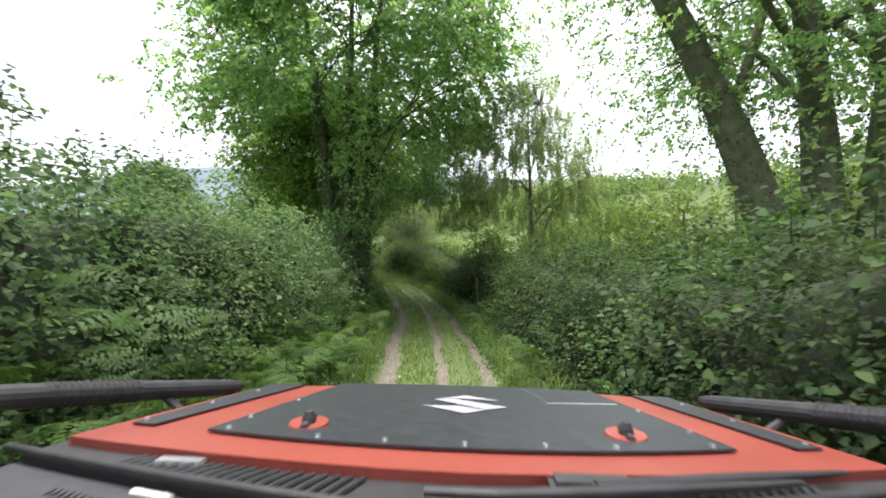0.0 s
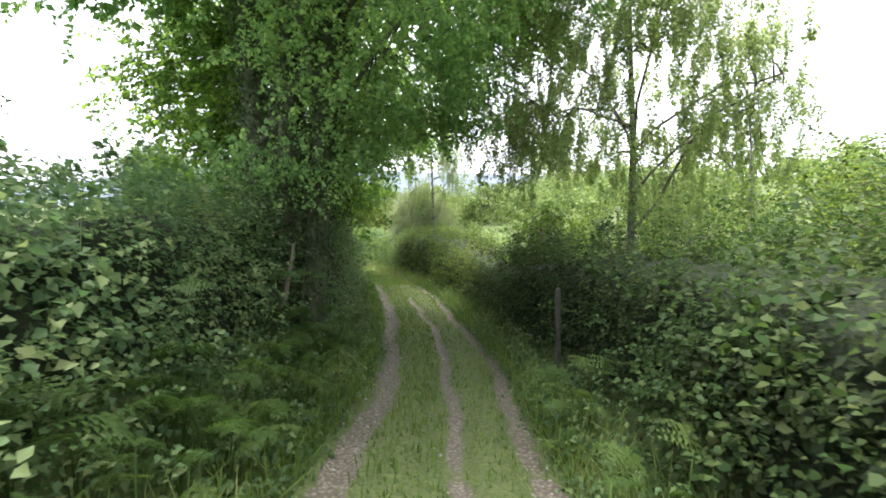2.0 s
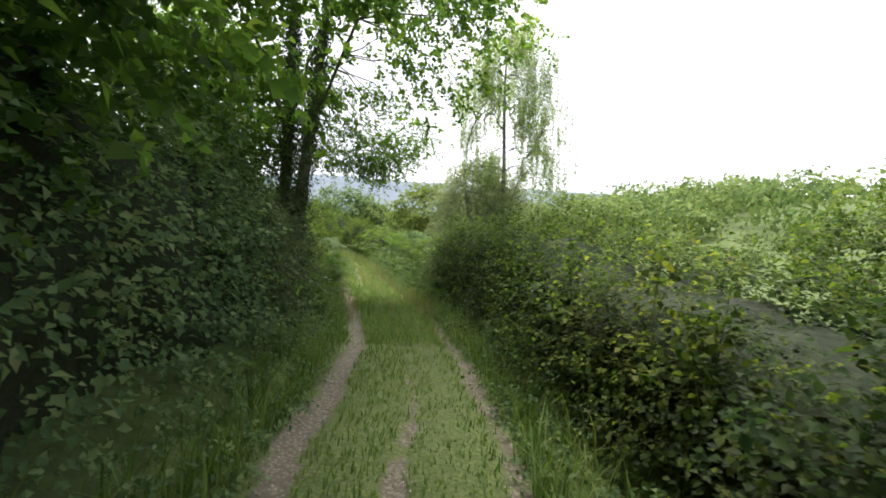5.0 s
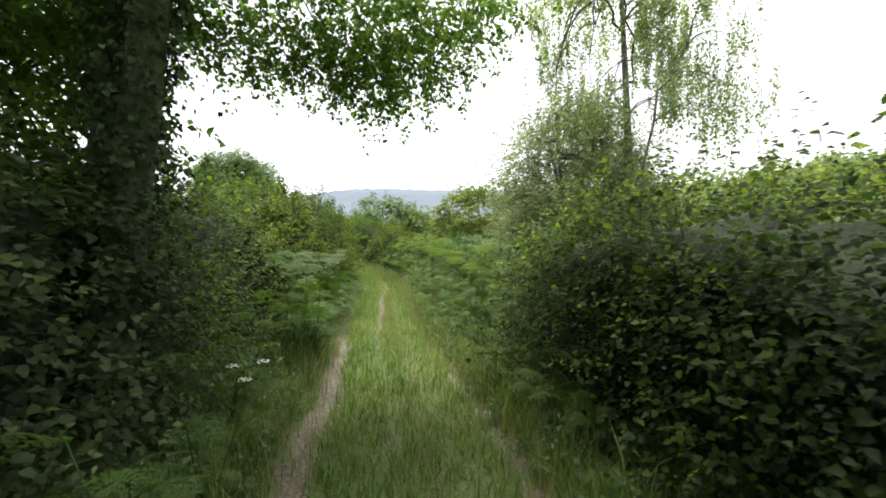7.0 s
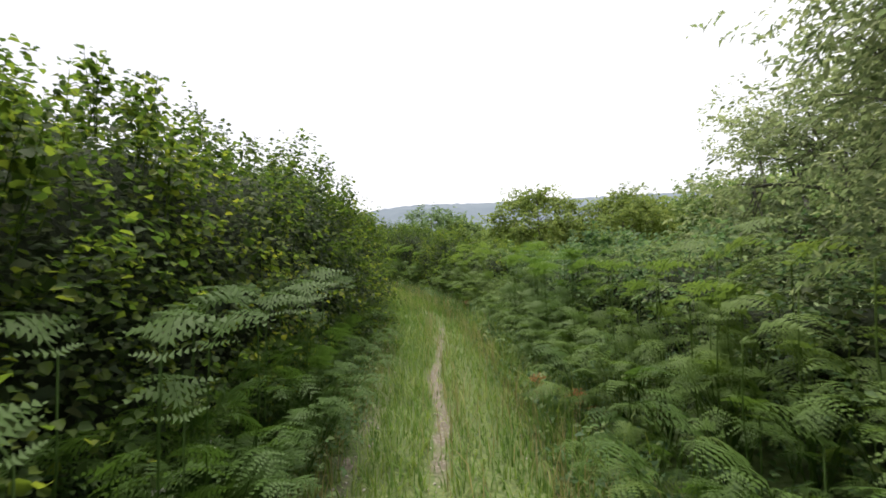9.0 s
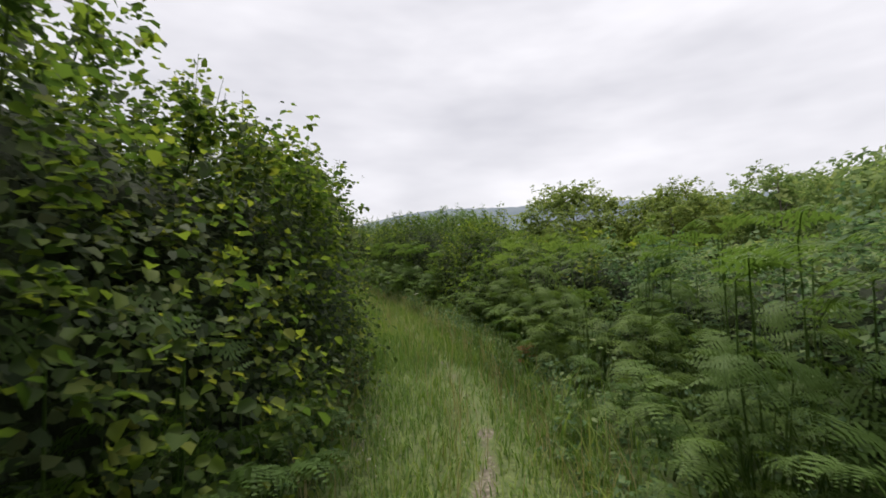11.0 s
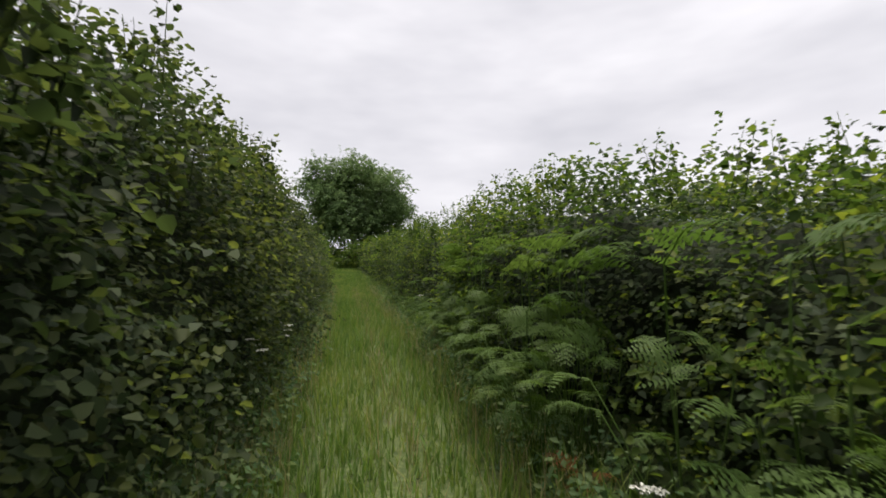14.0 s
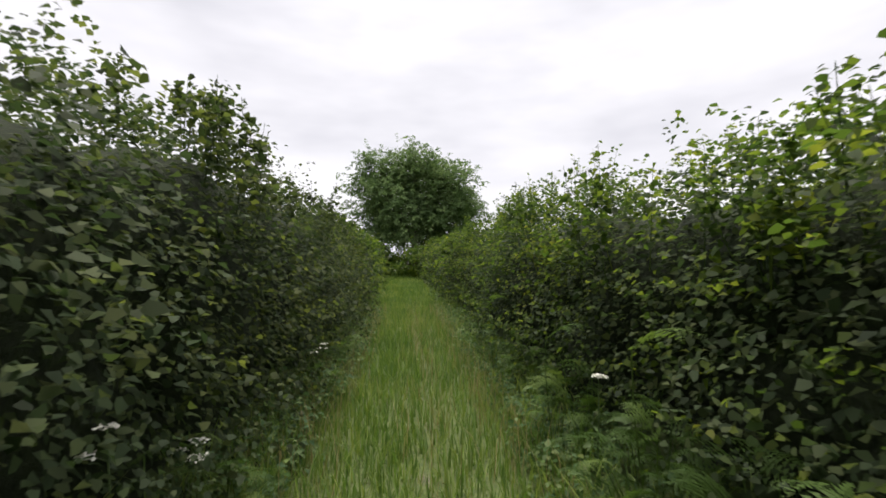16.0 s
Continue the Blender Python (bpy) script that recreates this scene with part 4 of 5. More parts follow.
# ---- bracken ----
def frond_arrays(length, stipe, arch, lean):
    """One bracken frond: a stalk, and pairs of feathered side branches that shrink towards the tip."""
    u = np.linspace(0, 1, 12)
    x = lean * stipe * 0.25 * np.minimum(u * 3, 1) + length * np.clip(u - 0.2, 0, 1) ** 1.25 * (0.6 + 0.4 * arch)
    z = stipe * np.minimum(u / 0.25, 1) + length * (0.85 * np.clip(u - 0.2, 0, 1) - (0.55 + 0.5 * arch) * np.clip(u - 0.2, 0, 1) ** 2)
    line = np.c_[x, np.zeros(12), z]
    parts = [tube(line, np.linspace(0.006, 0.0015, 12), 3)]
    for k in range(11):
        t = 0.28 + 0.7 * (k / 10) ** 0.9
        i = t * 11
        a = line[int(i)] + (line[min(int(i) + 1, 11)] - line[int(i)]) * (i % 1)
        ahead = unit(line[min(int(i) + 1, 11)] - line[int(i)])
        pl = length * 0.4 * (1 - k / 11.6) ** 0.85 * min(1, 0.6 + 0.15 * k) * rng.uniform(0.85, 1.15)
        for sgn in (-1, 1):
            way = unit(np.array([ahead[0] * 0.5 + rng.normal(0, 0.12), sgn * 0.95, ahead[2] * 0.5 - 0.1 + rng.normal(0, 0.14)]))
            m = 6
            w = np.linspace(0.04, 1, m)
            mid = a + way * (w * pl)[:, None] - np.array([0, 0, 1]) * (w ** 2 * pl * 0.22)[:, None]
            ln = (pl * 0.23 * (1 - w) ** 0.7 + 0.006) * rng.uniform(0.75, 1.2, m)
            fwd = unit(ahead * 0.9 + way * 0.35)
            back = unit(-ahead * 0.9 + way * 0.45)
            half = way * pl * 0.07
            tri1 = np.stack([mid - half, mid + half, mid + fwd * ln[:, None]], 1)
            tri2 = np.stack([mid + half, mid - half, mid + back * ln[:, None]], 1)
            tv = np.concatenate([tri1, tri2]).reshape(-1, 3)
            parts.append((tv, [np.arange(len(tv)).reshape(-1, 3)]))
    return merge(parts)


FROND_SETS = {}


def fern_plant(stipe, length, count, material, label):
    root = thing("bracken_fern", (0, 0, 0), label, "fern", "bracken along the lane banks")
    shared, plan = [], []
    for k in range(3):
        v, f = frond_arrays(length * (1 - 0.12 * k), stipe * (1 - 0.15 * k), (0.8, 0.3, 0.55)[k], 1.0)
        shared.append(mesh_np("frond", v, f, material))
        plan.append((v, f))
    for k in range(count):
        ob = child("frond", shared[k % 3], root)
        ob.rotation_euler = (rng.normal(0, 0.16), rng.normal(0, 0.2), (k - (count - 1) / 2) * (4.2 / count) + rng.normal(0, 0.3))
        s = rng.uniform(0.65, 1.15)
        ob.scale = (s, s, s)
        FROND_SETS.setdefault(root.name, []).append((plan[k % 3], Matrix.LocRotScale(None, ob.rotation_euler, ob.scale)))
    return root


FERNS = [fern_plant(0.25, 0.52, 6, FERN, "green bracken plant with arching feathery fronds"), fern_plant(0.65, 0.56, 7, FERN, "tall green bracken plant with arching fronds"),
         fern_plant(1.15, 0.56, 7, FERN, "very tall green bracken leaning out of the hedge"), fern_plant(0.3, 0.42, 4, DEADFERN, "withered rust-brown bracken fronds")]
used = [False] * 4


def put_ferns(side, s0, s1, count, off0, off1, kinds, scale=(0.8, 1.2), label=""):
    """Bracken plants along a stretch: things of their own, or one mass where a label is given."""
    mass = []
    for _ in range(count):
        k = kinds[rng.integers(0, len(kinds))]
        s, off = rng.uniform(s0, s1), rng.uniform(off0, off1)
        p = along(s, side * off)
        z = float(land_s(np.array([s]), np.array([side * off]))[0])
        tx, ty = CTX(s), CTY(s)
        inward = math.atan2(tx * side, -ty * side)
        sc = rng.uniform(*scale)
        m = pose(float(p[0]), float(p[1]), z - 0.02, 0, 0, math.degrees(inward) + rng.normal(0, 40)) @ Matrix.Scale(sc, 4)
        if label:
            for (v, f), turn in FROND_SETS[FERNS[k].name]:
                w = np.array(m @ turn)
                mass.append((v @ w[:3, :3].T + w[:3, 3], f))
        elif used[k]:
            copy_thing(FERNS[k], m)
        else:
            used[k] = True
            FERNS[k].matrix_basis = m
    if label:
        tagged(new("bracken_bank", mesh_np("bracken_bank", *merge(mass), FERN)), label, "bracken", kind="stuff")


put_ferns(-1, 9, 22, 40, 1.25, 1.8, (0, 1, 1), (0.75, 1.1))
put_ferns(-1, 9, 24, 80, 1.4, 2.3, (1, 1, 2), (0.75, 1.05), "dense green bracken on the bank behind the verge")
put_ferns(-1, 21.5, 23.6, 9, 1.45, 2.0, (0, 0, 1), (0.7, 0.95))
put_ferns(-1, 24, 36, 8, 1.3, 1.6, (0, 0, 1))
put_ferns(-1, 36, 49, 46, 1.15, 1.8, (0, 0, 1, 1), (0.75, 1.15))
put_ferns(-1, 42, 53, 84, 1.0, 1.55, (1, 1, 2, 2), (0.85, 1.15), "tall bracken growing out of the foot of the hazel hedge")
put_ferns(-1, 49, 62, 26, 0.85, 1.2, (0, 0, 1), (0.6, 0.95))
put_ferns(-1, 62, 78, 16, 0.95, 1.25, (0, 0, 1), (0.6, 0.9))
put_ferns(1, 9, 22, 22, 1.15, 1.5, (0, 0, 1), (0.7, 1.0))
put_ferns(1, 22, 40, 8, 1.35, 1.7, (0, 1), (0.7, 1.0))
put_ferns(1, 39, 43, 10, 1.15, 1.5, (0, 0, 1), (0.75, 1.0))
put_ferns(1, 42.6, 47, 30, 1.2, 2.3, (0, 1, 1, 2), (0.75, 1.1))
put_ferns(1, 44, 60, 40, 1.3, 2.0, (0, 0, 1), (0.8, 1.2))
put_ferns(1, 45.5, 60, 150, 1.6, 2.7, (1, 2, 2), (0.9, 1.25), "tall dense bracken bank beside the lane")
put_ferns(1, 60, 78, 22, 1.15, 1.5, (0, 1, 1, 2), (0.7, 1.05))
put_ferns(1, 62, 70.5, 30, 1.4, 1.65, (2, 2), (1.1, 1.35), "tall bracken leaning out of the mixed hedge")
put_ferns(1, 70.5, 76, 12, 1.45, 1.75, (1, 1), (0.8, 1.0), "bracken at the foot of the mixed hedge")
put_ferns(1, 46, 76, 9, 1.2, 1.6, (3,), (0.7, 1.0))
put_ferns(-1, 37, 62, 4, 1.2, 1.5, (3,), (0.7, 1.0))


# ---- grass and undergrowth ----
def blades(name, s, off, height, material, label, width=0.006, droop=0.35):
    n = len(s)
    p = np.c_[along(s, off), lane_z(s) - 0.07 * rut_depth(s, off) - 0.03 + 0.10 * smooth(1.05, 1.55, np.abs(off))]
    lean = rng.normal(0, 1, (n, 3)) * np.array([1, 1, 0])
    side = unit(np.cross(lean, np.array([0, 0, 1.0])))
    w = (width * rng.uniform(0.7, 1.5, n))[:, None]
    h = height[:, None]
    top = p + np.array([0, 0, 1.0]) * h + lean * h * droop
    mid = p + np.array([0, 0, 1.0]) * h * 0.58 + lean * h * droop * 0.3
    v = np.stack([p - side * w, p + side * w, mid + side * w * 0.8, mid - side * w * 0.8, top], 1).reshape(-1, 3)
    b0 = np.arange(n)[:, None] * 5
    return tagged(new(name, mesh_np(name, v, [b0 + [0, 1, 2, 3], b0 + [3, 2, 4]], material)), label, "grass", kind="stuff")


def lane_grass(n, s0, s1):
    s, off = rng.uniform(s0, s1, n), rng.uniform(-1.25, 1.25, n)
    bare_ = rut_depth(s, off)
    keep_ = rng.random(n) > np.clip(bare_ * 1.7 - 0.2, 0, 0.97)
    return s[keep_], off[keep_]


s, off = lane_grass(34000, 6, 37)
blades("lane_grass", s, off, rng.uniform(0.03, 0.11, len(s)) * (1 + 0.9 * smooth(0.8, 1.3, np.abs(off))), GRASS, "short green turf between the wheel ruts", 0.006)
s, off = lane_grass(38000, 36, 60)
blades("lane_grass", s, off, rng.uniform(0.06, 0.2, len(s)) * (1 + 0.9 * smooth(0.7, 1.3, np.abs(off))), GRASS, "longer yellow-green grass on the lane", 0.005, 0.55)
s, off = lane_grass(38000, 57, 88)
blades("lane_grass", s, off, rng.uniform(0.08, 0.3, len(s)), GRASS, "long unmown grass covering the lane", 0.006)
s, off = lane_grass(12000, 88, 112)
blades("lane_grass", s, off, rng.uniform(0.1, 0.3, len(s)), GRASS, "long grass further along the lane", 0.012)
n = 20000
s, off = rng.uniform(6, 92, n), (1.0 + np.abs(rng.normal(0, 0.3, n))) * rng.choice([-1, 1], n)
blades("verge_grass", s, off, rng.uniform(0.15, 0.5, n), GRASS, "tall verge grass at the foot of the hedges", 0.006, 0.5)


n = 5200
s, off = rng.uniform(38, 84, n), rng.normal(0, 0.16, n) + rng.choice([-0.95, -0.85, 0.2, 0.9, 1.0], n)
blades("seed_grass", s, off, rng.uniform(0.25, 0.6, n), STRAW, "thin straw-coloured seeding grass stalks on the lane", 0.0028, 0.28)


def undergrowth(side, s0, s1, density, label):
    n = int((s1 - s0) * density)
    s = rng.uniform(s0, s1, n)
    off = 1.0 + np.abs(rng.normal(0.1, 0.32, n))
    z = land_s(s, side * off) + rng.random(n) ** 1.5 * (0.15 + 0.6 * smooth(0.95, 1.7, off))
    p = np.c_[along(s, side * off), z]
    o = np.c_[np.stack([CTY(s), -CTX(s)], -1) * -side, np.full(n, 0.4)]
    v, f = merge([sprays(p, unit(o), 0.22, 0.06, False, 8, 0.4, 0.6)])
    tagged(new("undergrowth", mesh_np("undergrowth", v, f, BRAMBLE)), label, "undergrowth", kind="stuff")


def low_cover(side, s0, s1, count, o0, o1, label):
    s, off = rng.uniform(s0, s1, count), rng.uniform(o0, o1, count)
    p = np.c_[along(s, side * off), land_s(s, side * off) + rng.random(count) * 0.35]
    o = np.c_[np.stack([CTY(s), -CTX(s)], -1) * -side, np.full(count, 0.7)]
    v, f = sprays(p, unit(o), 0.3, 0.07, False, 8, 0.4, 0.6)
    tagged(new("undergrowth", mesh_np("undergrowth", v, f, BRAMBLE)), label, "undergrowth", kind="stuff")


low_cover(1, 43, 60, 1100, 1.1, 3.2, "low bramble cover between the bracken plants")
low_cover(-1, 8, 22, 600, 1.3, 2.4, "low bramble cover on the bracken bank")
low_cover(-1, 20, 29, 420, 1.15, 2.35, "low shaded bramble cover beneath the trees")
low_cover(1, 20, 28, 240, 1.15, 1.8, "low shaded bramble cover by the fence post")
low_cover(-1, 34, 48, 500, 1.3, 2.2, "low leafy cover beneath the bracken")
low_cover(-1, 47, 84, 1500, 0.85, 1.5, "low leafy cover at the foot of the hazel hedge")
low_cover(1, 59, 84, 900, 1.05, 1.7, "low leafy cover at the foot of the mixed hedge")
undergrowth(-1, 6, 48, 34, "nettles and brambles along the foot of the bank")
undergrowth(-1, 48, 92, 34, "nettles and brambles under the hazel hedge")
undergrowth(1, 6, 48, 34, "low brambles along the foot of the hedge")
undergrowth(1, 48, 92, 34, "brambles and nettles among the bracken")

# stones in the ruts
n = 1500
s = rng.uniform(8, 56, n)
which = rng.integers(0, 3, n)
c = np.array([np.interp(a, [r[0] for r in RUTS], [r[1][k] for r in RUTS]) for a, k in zip(s, which)])
off = c + rng.normal(0, 0.11, n)
p = np.c_[along(s, off), lane_z(s) - 0.07 * rut_depth(s, off) - 0.02]
r = rng.uniform(0.008, 0.03, n)
corner = np.array([(1, 0, 0), (0, 1, 0), (-1, 0, 0), (0, -1, 0), (0, 0, 0.7), (0, 0, -0.5)])
v = (p[:, None] + corner[None] * r[:, None, None] * rng.uniform(0.6, 1.3, (n, 6, 3))).reshape(-1, 3)
tri = np.array([(0, 1, 4), (1, 2, 4), (2, 3, 4), (3, 0, 4), (1, 0, 5), (2, 1, 5), (3, 2, 5), (0, 3, 5)])
f = (np.arange(n)[:, None, None] * 6 + tri[None]).reshape(-1, 3)
tagged(new("rut_stones", mesh_np("rut_stones", v, [f], STONE)), "pale loose stones lying in the wheel ruts", "gravel", kind="stuff")


# ---- small things beside the lane ----
def part(name, bm, material, parent, label=""):
    me = bpy.data.meshes.new(name)
    bm.to_mesh(me)
    bm.free()
    me.materials.append(material)
    return child(name, me, parent, label)


def flower(s, off, height):
    p = along(s, off)
    z = float(land_s(np.array([s]), np.array([off]))[0])
    root = thing("hogweed", (float(p[0]), float(p[1]), z), "white-flowered hogweed with flat flower heads on thin stalks", "wildflower", "white wildflowers along the verge")
    lean = rng.normal(0, 0.08, 2)
    top = np.array([lean[0], lean[1], height])
    v, f = tube(np.array([[0, 0, -0.05], top * 0.5 + [0.02, 0, 0], top]), [0.008, 0.006, 0.004], 5)
    child("stalk", mesh_np("stalk", v, f, STALK), root)
    for k in range(rng.integers(1, 4)):
        c = top + np.array([rng.normal(0, 0.09), rng.normal(0, 0.09), rng.uniform(-0.12, 0.03)]) * (k > 0)
        m = 46
        a, rr = rng.uniform(0, 2 * np.pi, m), np.sqrt(rng.random(m)) * rng.uniform(0.04, 0.07)
        q = c + np.stack([np.cos(a) * rr, np.sin(a) * rr, 0.015 - rr ** 2 * 3], -1)
        v1 = leaf_arrays(q, np.array([0, 0, 1.0]) + rng.normal(0, 0.3, (m, 3)), rng.normal(0, 1, (m, 3)), np.full(m, 0.02), np.full(m, 0.018), False)
        v2 = tube(np.array([top * 0.86 if k else top * 0.97, c]), [0.003, 0.002], 3)
        child("flower_head", mesh_np("flower_head", *v1, PETAL), root, "white flower head")
        child("stem", mesh_np("stem", *v2, STALK), root)


for s_, o_, h_ in ((40.5, -1.35, 0.7), (41.1, -1.3, 0.6), (46.3, -1.3, 0.65), (46.9, -1.2, 0.6), (61.0, -1.2, 1.0), (62.4, -1.15, 0.7), (65.6, -1.05, 1.0), (66.1, -1.1, 0.85), (66.9, -1.0, 0.8),
                   (67.4, -1.05, 0.9), (68.3, -1.15, 0.9), (70.9, -1.25, 1.0), (71.6, -1.2, 0.7), (72.2, 1.35, 0.9), (70.2, 1.4, 0.7), (63.4, 1.3, 0.5), (74.5, -1.1, 0.8), (78.0, -1.1, 0.8)):
    flower(s_, o_, h_)

# a dead branch that leans on the bank by the ivy-clad tree
a = on_land(23.62, -2.5)
line = [np.r_[along(s_, o_), z_] - np.array(a) for s_, o_, z_ in ((23.62, -2.5, a[2] - 0.1), (23.58, -2.42, 0.85), (23.6, -2.27, 1.2), (24.0, -2.3, 1.6), (24.3, -2.33, 1.75), (24.42, -2.36, 1.97))]
v, f = tube(line, [0.038, 0.04, 0.037, 0.032, 0.03, 0.018], 8)
branch = tagged(new("dead_branch", mesh_np("dead_branch", v, f, DEADWOOD)), "pale dead branch leaning against the bank", "branch")
branch.location = a

# a fence post in the shade of the birch
bm = bmesh.new()
bmesh.ops.create_cube(bm, size=1.0)
bmesh.ops.scale(bm, verts=bm.verts, vec=(0.06, 0.06, 1.6))
bmesh.ops.bevel(bm, geom=bm.edges, offset=0.012, segments=2, affect="EDGES")
me = bpy.data.meshes.new("fence_post")
bm.to_mesh(me)
bm.free()
me.materials.append(POST)
post = tagged(new("fence_post", me), "weathered grey wooden post standing beside the lane", "post")
post.location = on_land(23.0, 1.56) + Vector((0, 0, 0.66))
post.rotation_euler = (0.03, -0.05, 0.4)


# ---- the car at the lane's start, its bonnet ahead of the windscreen ----
def car_mesh(corners, faces):
    bm = bmesh.new()
    vs = [bm.verts.new(c) for c in corners]
    for f in faces:
        bm.faces.new([vs[i] for i in f])
    return bm


def bonnet_z(x, y):
    """The bonnet falls away forward and a little to the sides."""
    return -0.218 - 0.157 * y - 0.016 * (x / 0.7) ** 2


def sheet(outline, lift, thick, n=18):
    """A thin curved plate over the bonnet; outline gives x and y for u across and w forward, each from 0 to 1."""
    bm = bmesh.new()
    grid = []
    for i in range(n + 1):
        row = []
        for k in range(n + 1):
            x, y = outline(i / n, k / n)
            row.append(bm.verts.new((x, y, bonnet_z(x, y) + lift)))
        grid.append(row)
    for i in range(n):
        for k in range(n):
            bm.faces.new((grid[i][k], grid[i + 1][k], grid[i + 1][k + 1], grid[i][k + 1]))
    made = bmesh.ops.extrude_face_region(bm, geom=bm.faces[:])
    bmesh.ops.translate(bm, verts=[e for e in made["geom"] if isinstance(e, bmesh.types.BMVert)], vec=(0, 0, -thick))
    bmesh.ops.recalc_face_normals(bm, faces=bm.faces)
    return bm


def rear_y(x):
    """The bonnet's rear edge, bowed round the foot of the windscreen."""
    return 0.695 + 0.18 * (abs(x) / 0.75) ** 1.7


def seal_y(x):
    """The foot of the windscreen."""
    return 0.56 + 0.25 * (abs(x) / 0.78) ** 1.4


def rod(points, radii, sides=10):
    v, f = tube(points, radii, sides)
    bm = car_mesh([tuple(c) for c in v], [tuple(int(i) for i in q) for q in f[0]])
    for e in (0, len(v) - sides):
        bm.verts.ensure_lookup_table()
        bm.faces.new([bm.verts[e + i] for i in range(sides)])
    bmesh.ops.recalc_face_normals(bm, faces=bm.faces)
    return bm


def box(a, c, bevel=0.01):
    bm = bmesh.new()
    bmesh.ops.create_cube(bm, size=1.0)
    bmesh.ops.scale(bm, verts=bm.verts, vec=[abs(q - p) for p, q in zip(a, c)])
    bmesh.ops.translate(bm, verts=bm.verts, vec=[(p + q) / 2 for p, q in zip(a, c)])
    bmesh.ops.bevel(bm, geom=bm.edges, offset=bevel, segments=2, affect="EDGES")
    return bm


def on_bonnet(points, lift):
    return [(x, y, bonnet_z(x, y) + lift) for x, y in points]


car = tagged(new("car"), "small off-road car with red bonnet and black plates", "car")
car.matrix_basis = look((1.538, -0.809, 2.793), (1.393, 1.185, 2.735), 0.8) @ pose(0, 0, 0, -90, 0, 0) @ pose(0, 0, 0, 0, 1.0, -3.0)

bonnet = part("bonnet", sheet(lambda u, w: ((u * 2 - 1) * (0.765 - 0.07 * w), rear_y((u * 2 - 1) * 0.765) + w * (1.62 - 0.05 * (u * 2 - 1) ** 4 - rear_y((u * 2 - 1) * 0.765))), 0.0, 0.03, 24), RED, car, "red painted bonnet")
plate = part("bonnet_plate", sheet(lambda u, w: ((u * 2 - 1) * (0.5 - 0.085 * w), 0.8 + 0.1 * (u * 2 - 1) ** 2 + w * (0.805 - 0.1 * (u * 2 - 1) ** 2)), 0.009, 0.006, 18), CHECKER, bonnet, "black textured protection plate")
for sx in (-1, 1):
    side = part("side_plate", sheet(lambda u, w: (sx * (0.645 + 0.06 * u - 0.1 * w + 0.06 * u * w), 0.955 + w * 0.63 + 0.02 * u), 0.007, 0.005, 8), CHECKER, bonnet, "black side plate")
    for k in range(3):
        x, y = sx * (0.69 - 0.025 * k), 1.0 + 0.22 * k
        part("bolt", rod(on_bonnet([(x, y)], 0.007) + on_bonnet([(x, y)], 0.012), [0.006, 0.004], 8), STEEL, side)
    bm = bmesh.new()
    bmesh.ops.create_cone(bm, cap_ends=True, segments=28, radius1=0.041, radius2=0.038, depth=0.008)
    bmesh.ops.translate(bm, verts=bm.verts, vec=on_bonnet([(sx * 0.313, 0.94)], 0.012)[0])
    part("latch_recess", bm, RED, bonnet, "round red latch recess")
    foot = on_bonnet([(sx * 0.313, 0.94)], 0.014)[0]
    part("latch", rod([foot, (foot[0], foot[1], foot[2] + 0.012), (foot[0], foot[1], foot[2] + 0.024)], [0.015, 0.013, 0.008]), RUBBER, bonnet, "black rubber bonnet latch")
    part("latch_strap", box((foot[0] - 0.008, foot[1] - 0.036, foot[2]), (foot[0] + 0.008, foot[1] + 0.036, foot[2] + 0.008), 0.003), RUBBER, bonnet)
    line = np.array([(sx * 0.735, 1.52, -0.46), (sx * 0.75, 1.48, -0.455), (sx * 0.84, 1.2, -0.385), (sx * 0.92, 0.95, -0.325), (sx * 1.0, 0.7, -0.27)])
    guard = part("side_bar", rod(line, [0.014, 0.024, 0.026, 0.026, 0.026], 14), RUBBER, car, "black padded side bar")
    for k in range(14):
        c = line[2] + (line[3] - line[2]) * (0.1 + k * 0.06)
        w = unit(line[3] - line[2])
        part("rib", rod([c - w * 0.004, c + w * 0.004], [0.029, 0.029], 12), RUBBER, guard)
    part("bar_bracket", rod([(sx * 0.82, 1.26, -0.42), (sx * 0.72, 1.26, -0.5)], [0.012, 0.012], 8), RUBBER, guard)
    shape = [(0.92, -0.42), (1.58, -0.5), (1.62, -0.8), (1.56, -1.0), (1.45, -0.93), (1.25, -0.88), (1.05, -0.93), (0.9, -1.1), (0.86, -1.3), (0.5, -1.3), (0.5, -0.6)]
    n = len(shape)
    part("fender", car_mesh([(sx * 0.715, y, z) for y, z in shape] + [(sx * 0.66, y, z) for y, z in shape], [tuple(range(n)), tuple(range(2 * n - 1, n - 1, -1))] + [(i, i + n, (i + 1) % n + n, (i + 1) % n) for i in range(n)]), RED, car, "red front wing")
    wheel = part("wheel", rod([(sx * 0.55, 1.25, -1.37), (sx * 0.58, 1.25, -1.37), (sx * 0.72, 1.25, -1.37), (sx * 0.75, 1.25, -1.37)], [0.32, 0.35, 0.35, 0.32], 32), RUBBER, car, "black off-road tyre")
    part("rim", rod([(sx * 0.74, 1.25, -1.37), (sx * 0.76, 1.25, -1.37)], [0.2, 0.18], 24), STEEL, wheel, "steel rim")
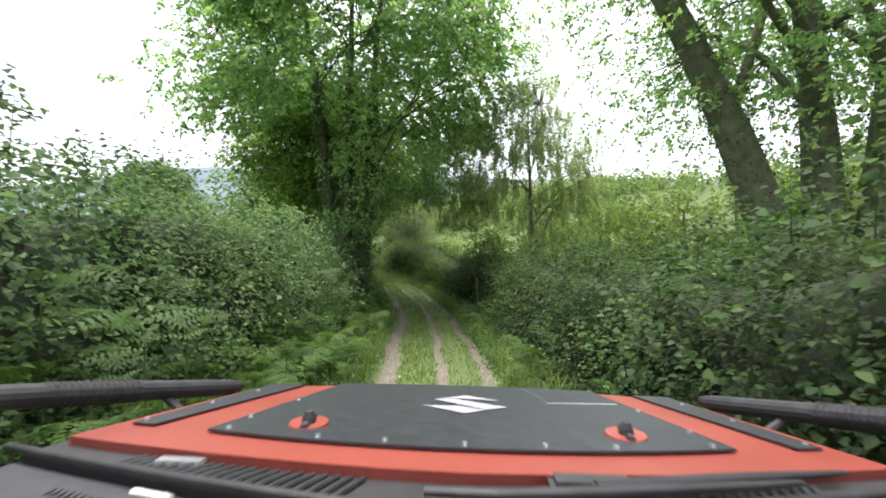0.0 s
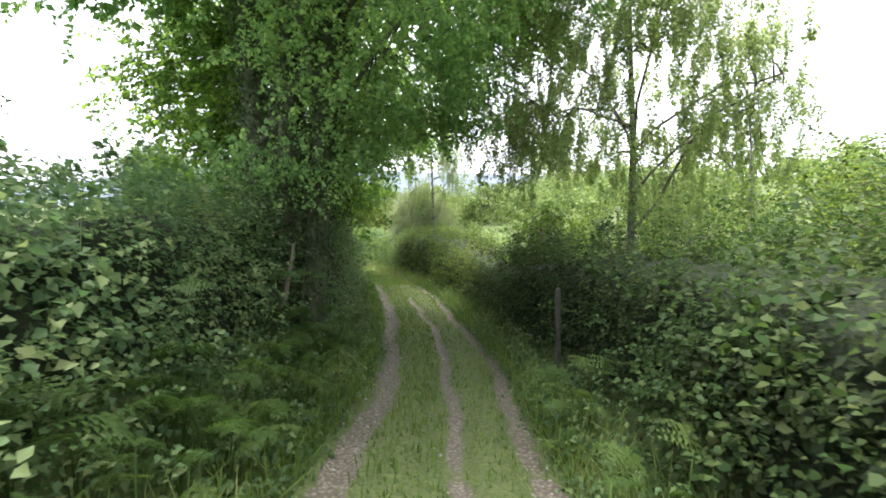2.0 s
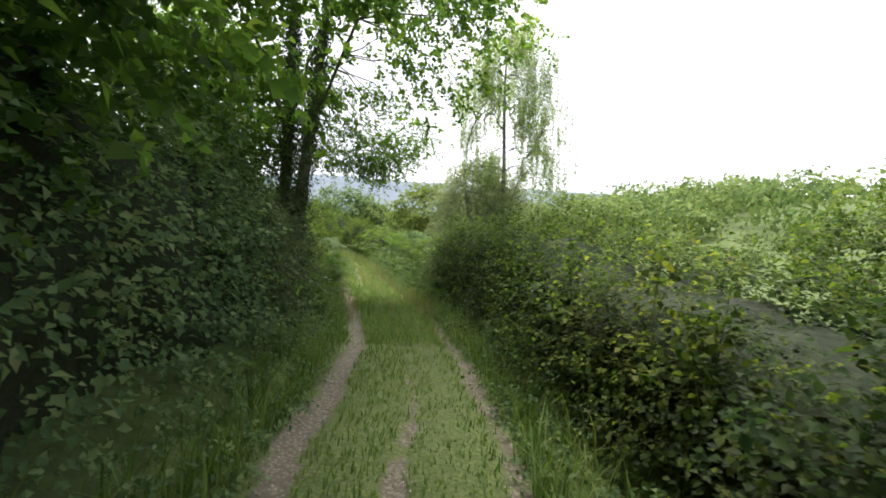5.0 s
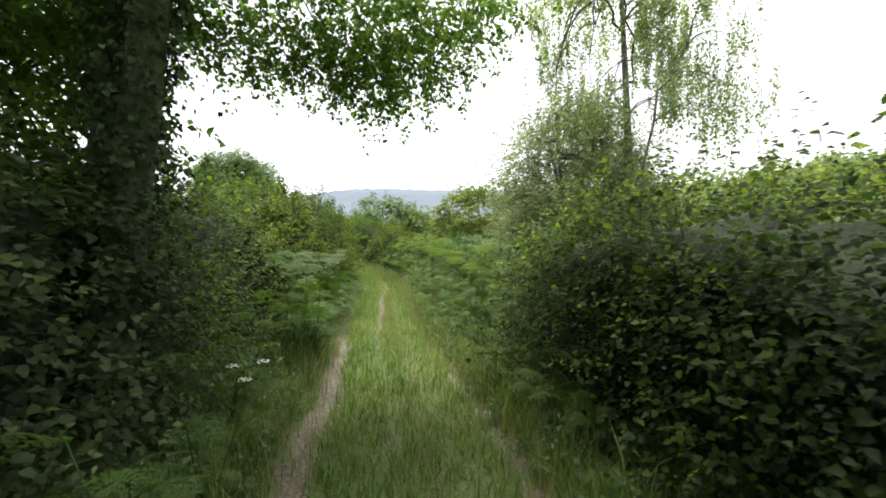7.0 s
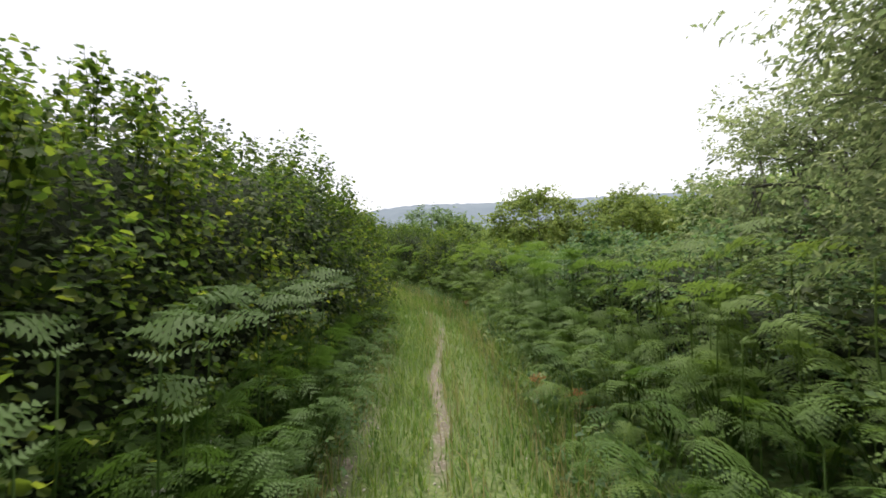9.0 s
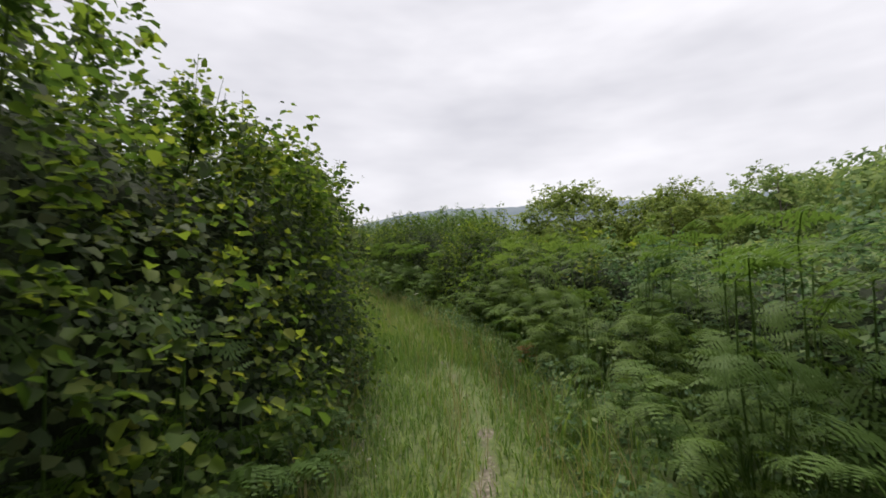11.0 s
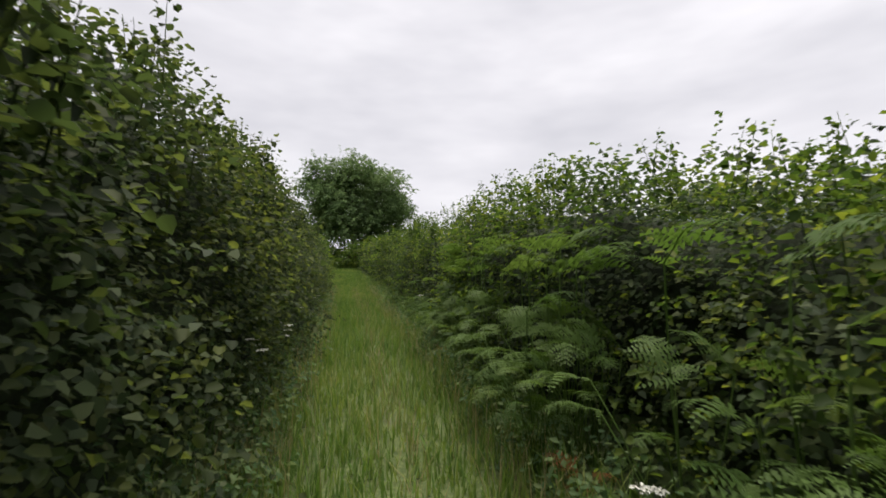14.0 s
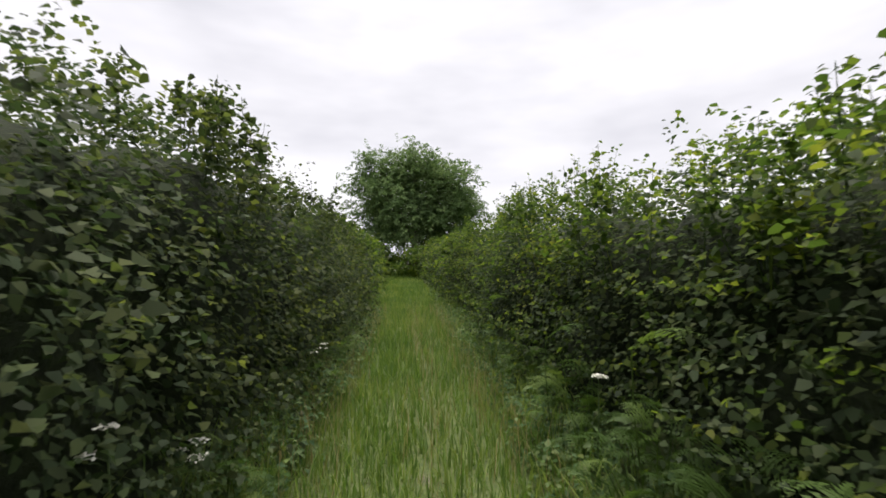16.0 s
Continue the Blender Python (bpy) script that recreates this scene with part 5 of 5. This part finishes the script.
# the mark on the bonnet: three slanting pale bars
for mark in ([(-0.083, 1.29), (0.002, 1.372), (0.097, 1.29), (-0.03, 1.316)], [(-0.083, 1.284), (-0.033, 1.308), (0.107, 1.196), (0.05, 1.152)], [(-0.107, 1.19), (-0.015, 1.194), (0.048, 1.146), (0.0, 1.097)]):
    part("emblem", car_mesh(on_bonnet(mark, 0.0115), [(0, 3, 2, 1)]), DECAL, plate, "pale silver mark")
part("seam", rod(on_bonnet([(0.185, 1.58), (0.224, 1.3), (0.42, 1.345)], 0.0095), [0.0022, 0.0022, 0.0022], 6), STEEL, plate, "thin pale outline of a raised corner")
for x, y in ((-0.46, 0.905), (-0.265, 0.845), (-0.14, 0.83), (0.0, 0.82), (0.14, 0.83), (0.265, 0.845), (0.46, 0.905), (-0.47, 1.02), (0.47, 1.02), (-0.445, 1.25), (0.445, 1.25)):
    part("bolt", rod(on_bonnet([(x, y)], 0.009) + on_bonnet([(x, y)], 0.014), [0.007, 0.005], 8), STEEL, plate)
part("front_panel", box((-0.68, 1.57, -1.0), (0.68, 1.63, -0.52), 0.02), RED, car, "red front panel")
part("bumper", box((-0.72, 1.62, -1.22), (0.72, 1.74, -0.98), 0.03), RUBBER, car, "black bumper")
part("engine_bay", box((-0.64, 0.5, -1.2), (0.64, 1.56, -0.55), 0.02), RUBBER, car)
cowl = part("cowl", sheet(lambda u, w: ((u * 2 - 1) * 0.8, seal_y((u * 2 - 1) * 0.8) + w * (rear_y((u * 2 - 1) * 0.8) + 0.02 - seal_y((u * 2 - 1) * 0.8))), -0.018, 0.02, 20), RUBBER, car, "black ribbed scuttle panel")
for k in range(56):
    x = -0.56 + k * 0.02
    if -0.16 < x < 0.08:
        continue
    y0, y1 = seal_y(x) + 0.025, rear_y(x) - 0.012
    part("louvre", rod(on_bonnet([(x - 0.012, y0), (x, (y0 + y1) / 2), (x + 0.014, y1)], -0.014), [0.004, 0.005, 0.003], 6), RUBBER, cowl)
for side in (-1, 1):
    line = [(side * x, seal_y(x)) for x in np.linspace(0.0, 0.85, 14)]
    part("seal", rod(on_bonnet(line, -0.008), [0.007] * 14, 8), RUBBER, cowl, "black rubber screen seal")
for x0, x1, dy in ((-0.05, 0.5, 0.0), (0.18, 0.62, 0.03)):
    line = [(x, seal_y(x) + 0.035 + dy) for x in np.linspace(x0, x1, 7)]
    wiper = part("wiper", rod(on_bonnet(line, 0.004), [0.006, 0.008, 0.009, 0.009, 0.008, 0.006, 0.004], 8), RUBBER, car, "black windscreen wiper")
    part("blade", rod(on_bonnet([(x, y + 0.014) for x, y in line], -0.002), [0.003] * 7, 6), STEEL, wiper)
part("washer_jet", box((0.12, 0.655, bonnet_z(0.16, 0.68) - 0.012), (0.24, 0.7, bonnet_z(0.16, 0.68) + 0.006), 0.008), RUBBER, cowl)
part("scuttle_plate", box((-0.5, 0.735, bonnet_z(-0.47, 0.75) - 0.016), (-0.42, 0.76, bonnet_z(-0.47, 0.75) - 0.006), 0.003), STEEL, cowl, "pale plate on the scuttle")
# the dashboard's top behind the screen
dash = part("dashboard", sheet(lambda u, w: ((u * 2 - 1) * 0.8, 0.2 + w * (seal_y((u * 2 - 1) * 0.8) - 0.215)), -0.03, 0.04, 16), DASH, car, "grey grained plastic dashboard top")
for sx in (-1, 1):
    for k in range(16):
        x = sx * (0.4 + k * 0.013)
        y = seal_y(x) - 0.085
        part("vent_slot", box((x - 0.004, y, bonnet_z(x, y) - 0.034), (x + 0.004, y + 0.016, bonnet_z(x, y) - 0.027), 0.001), RUBBER, dash)
part("plaque", rod(on_bonnet([(-0.47, seal_y(0.47) - 0.03), (-0.4, seal_y(0.4) - 0.03)], -0.026), [0.005, 0.005], 6), PETAL, dash, "pale plate on the dashboard")
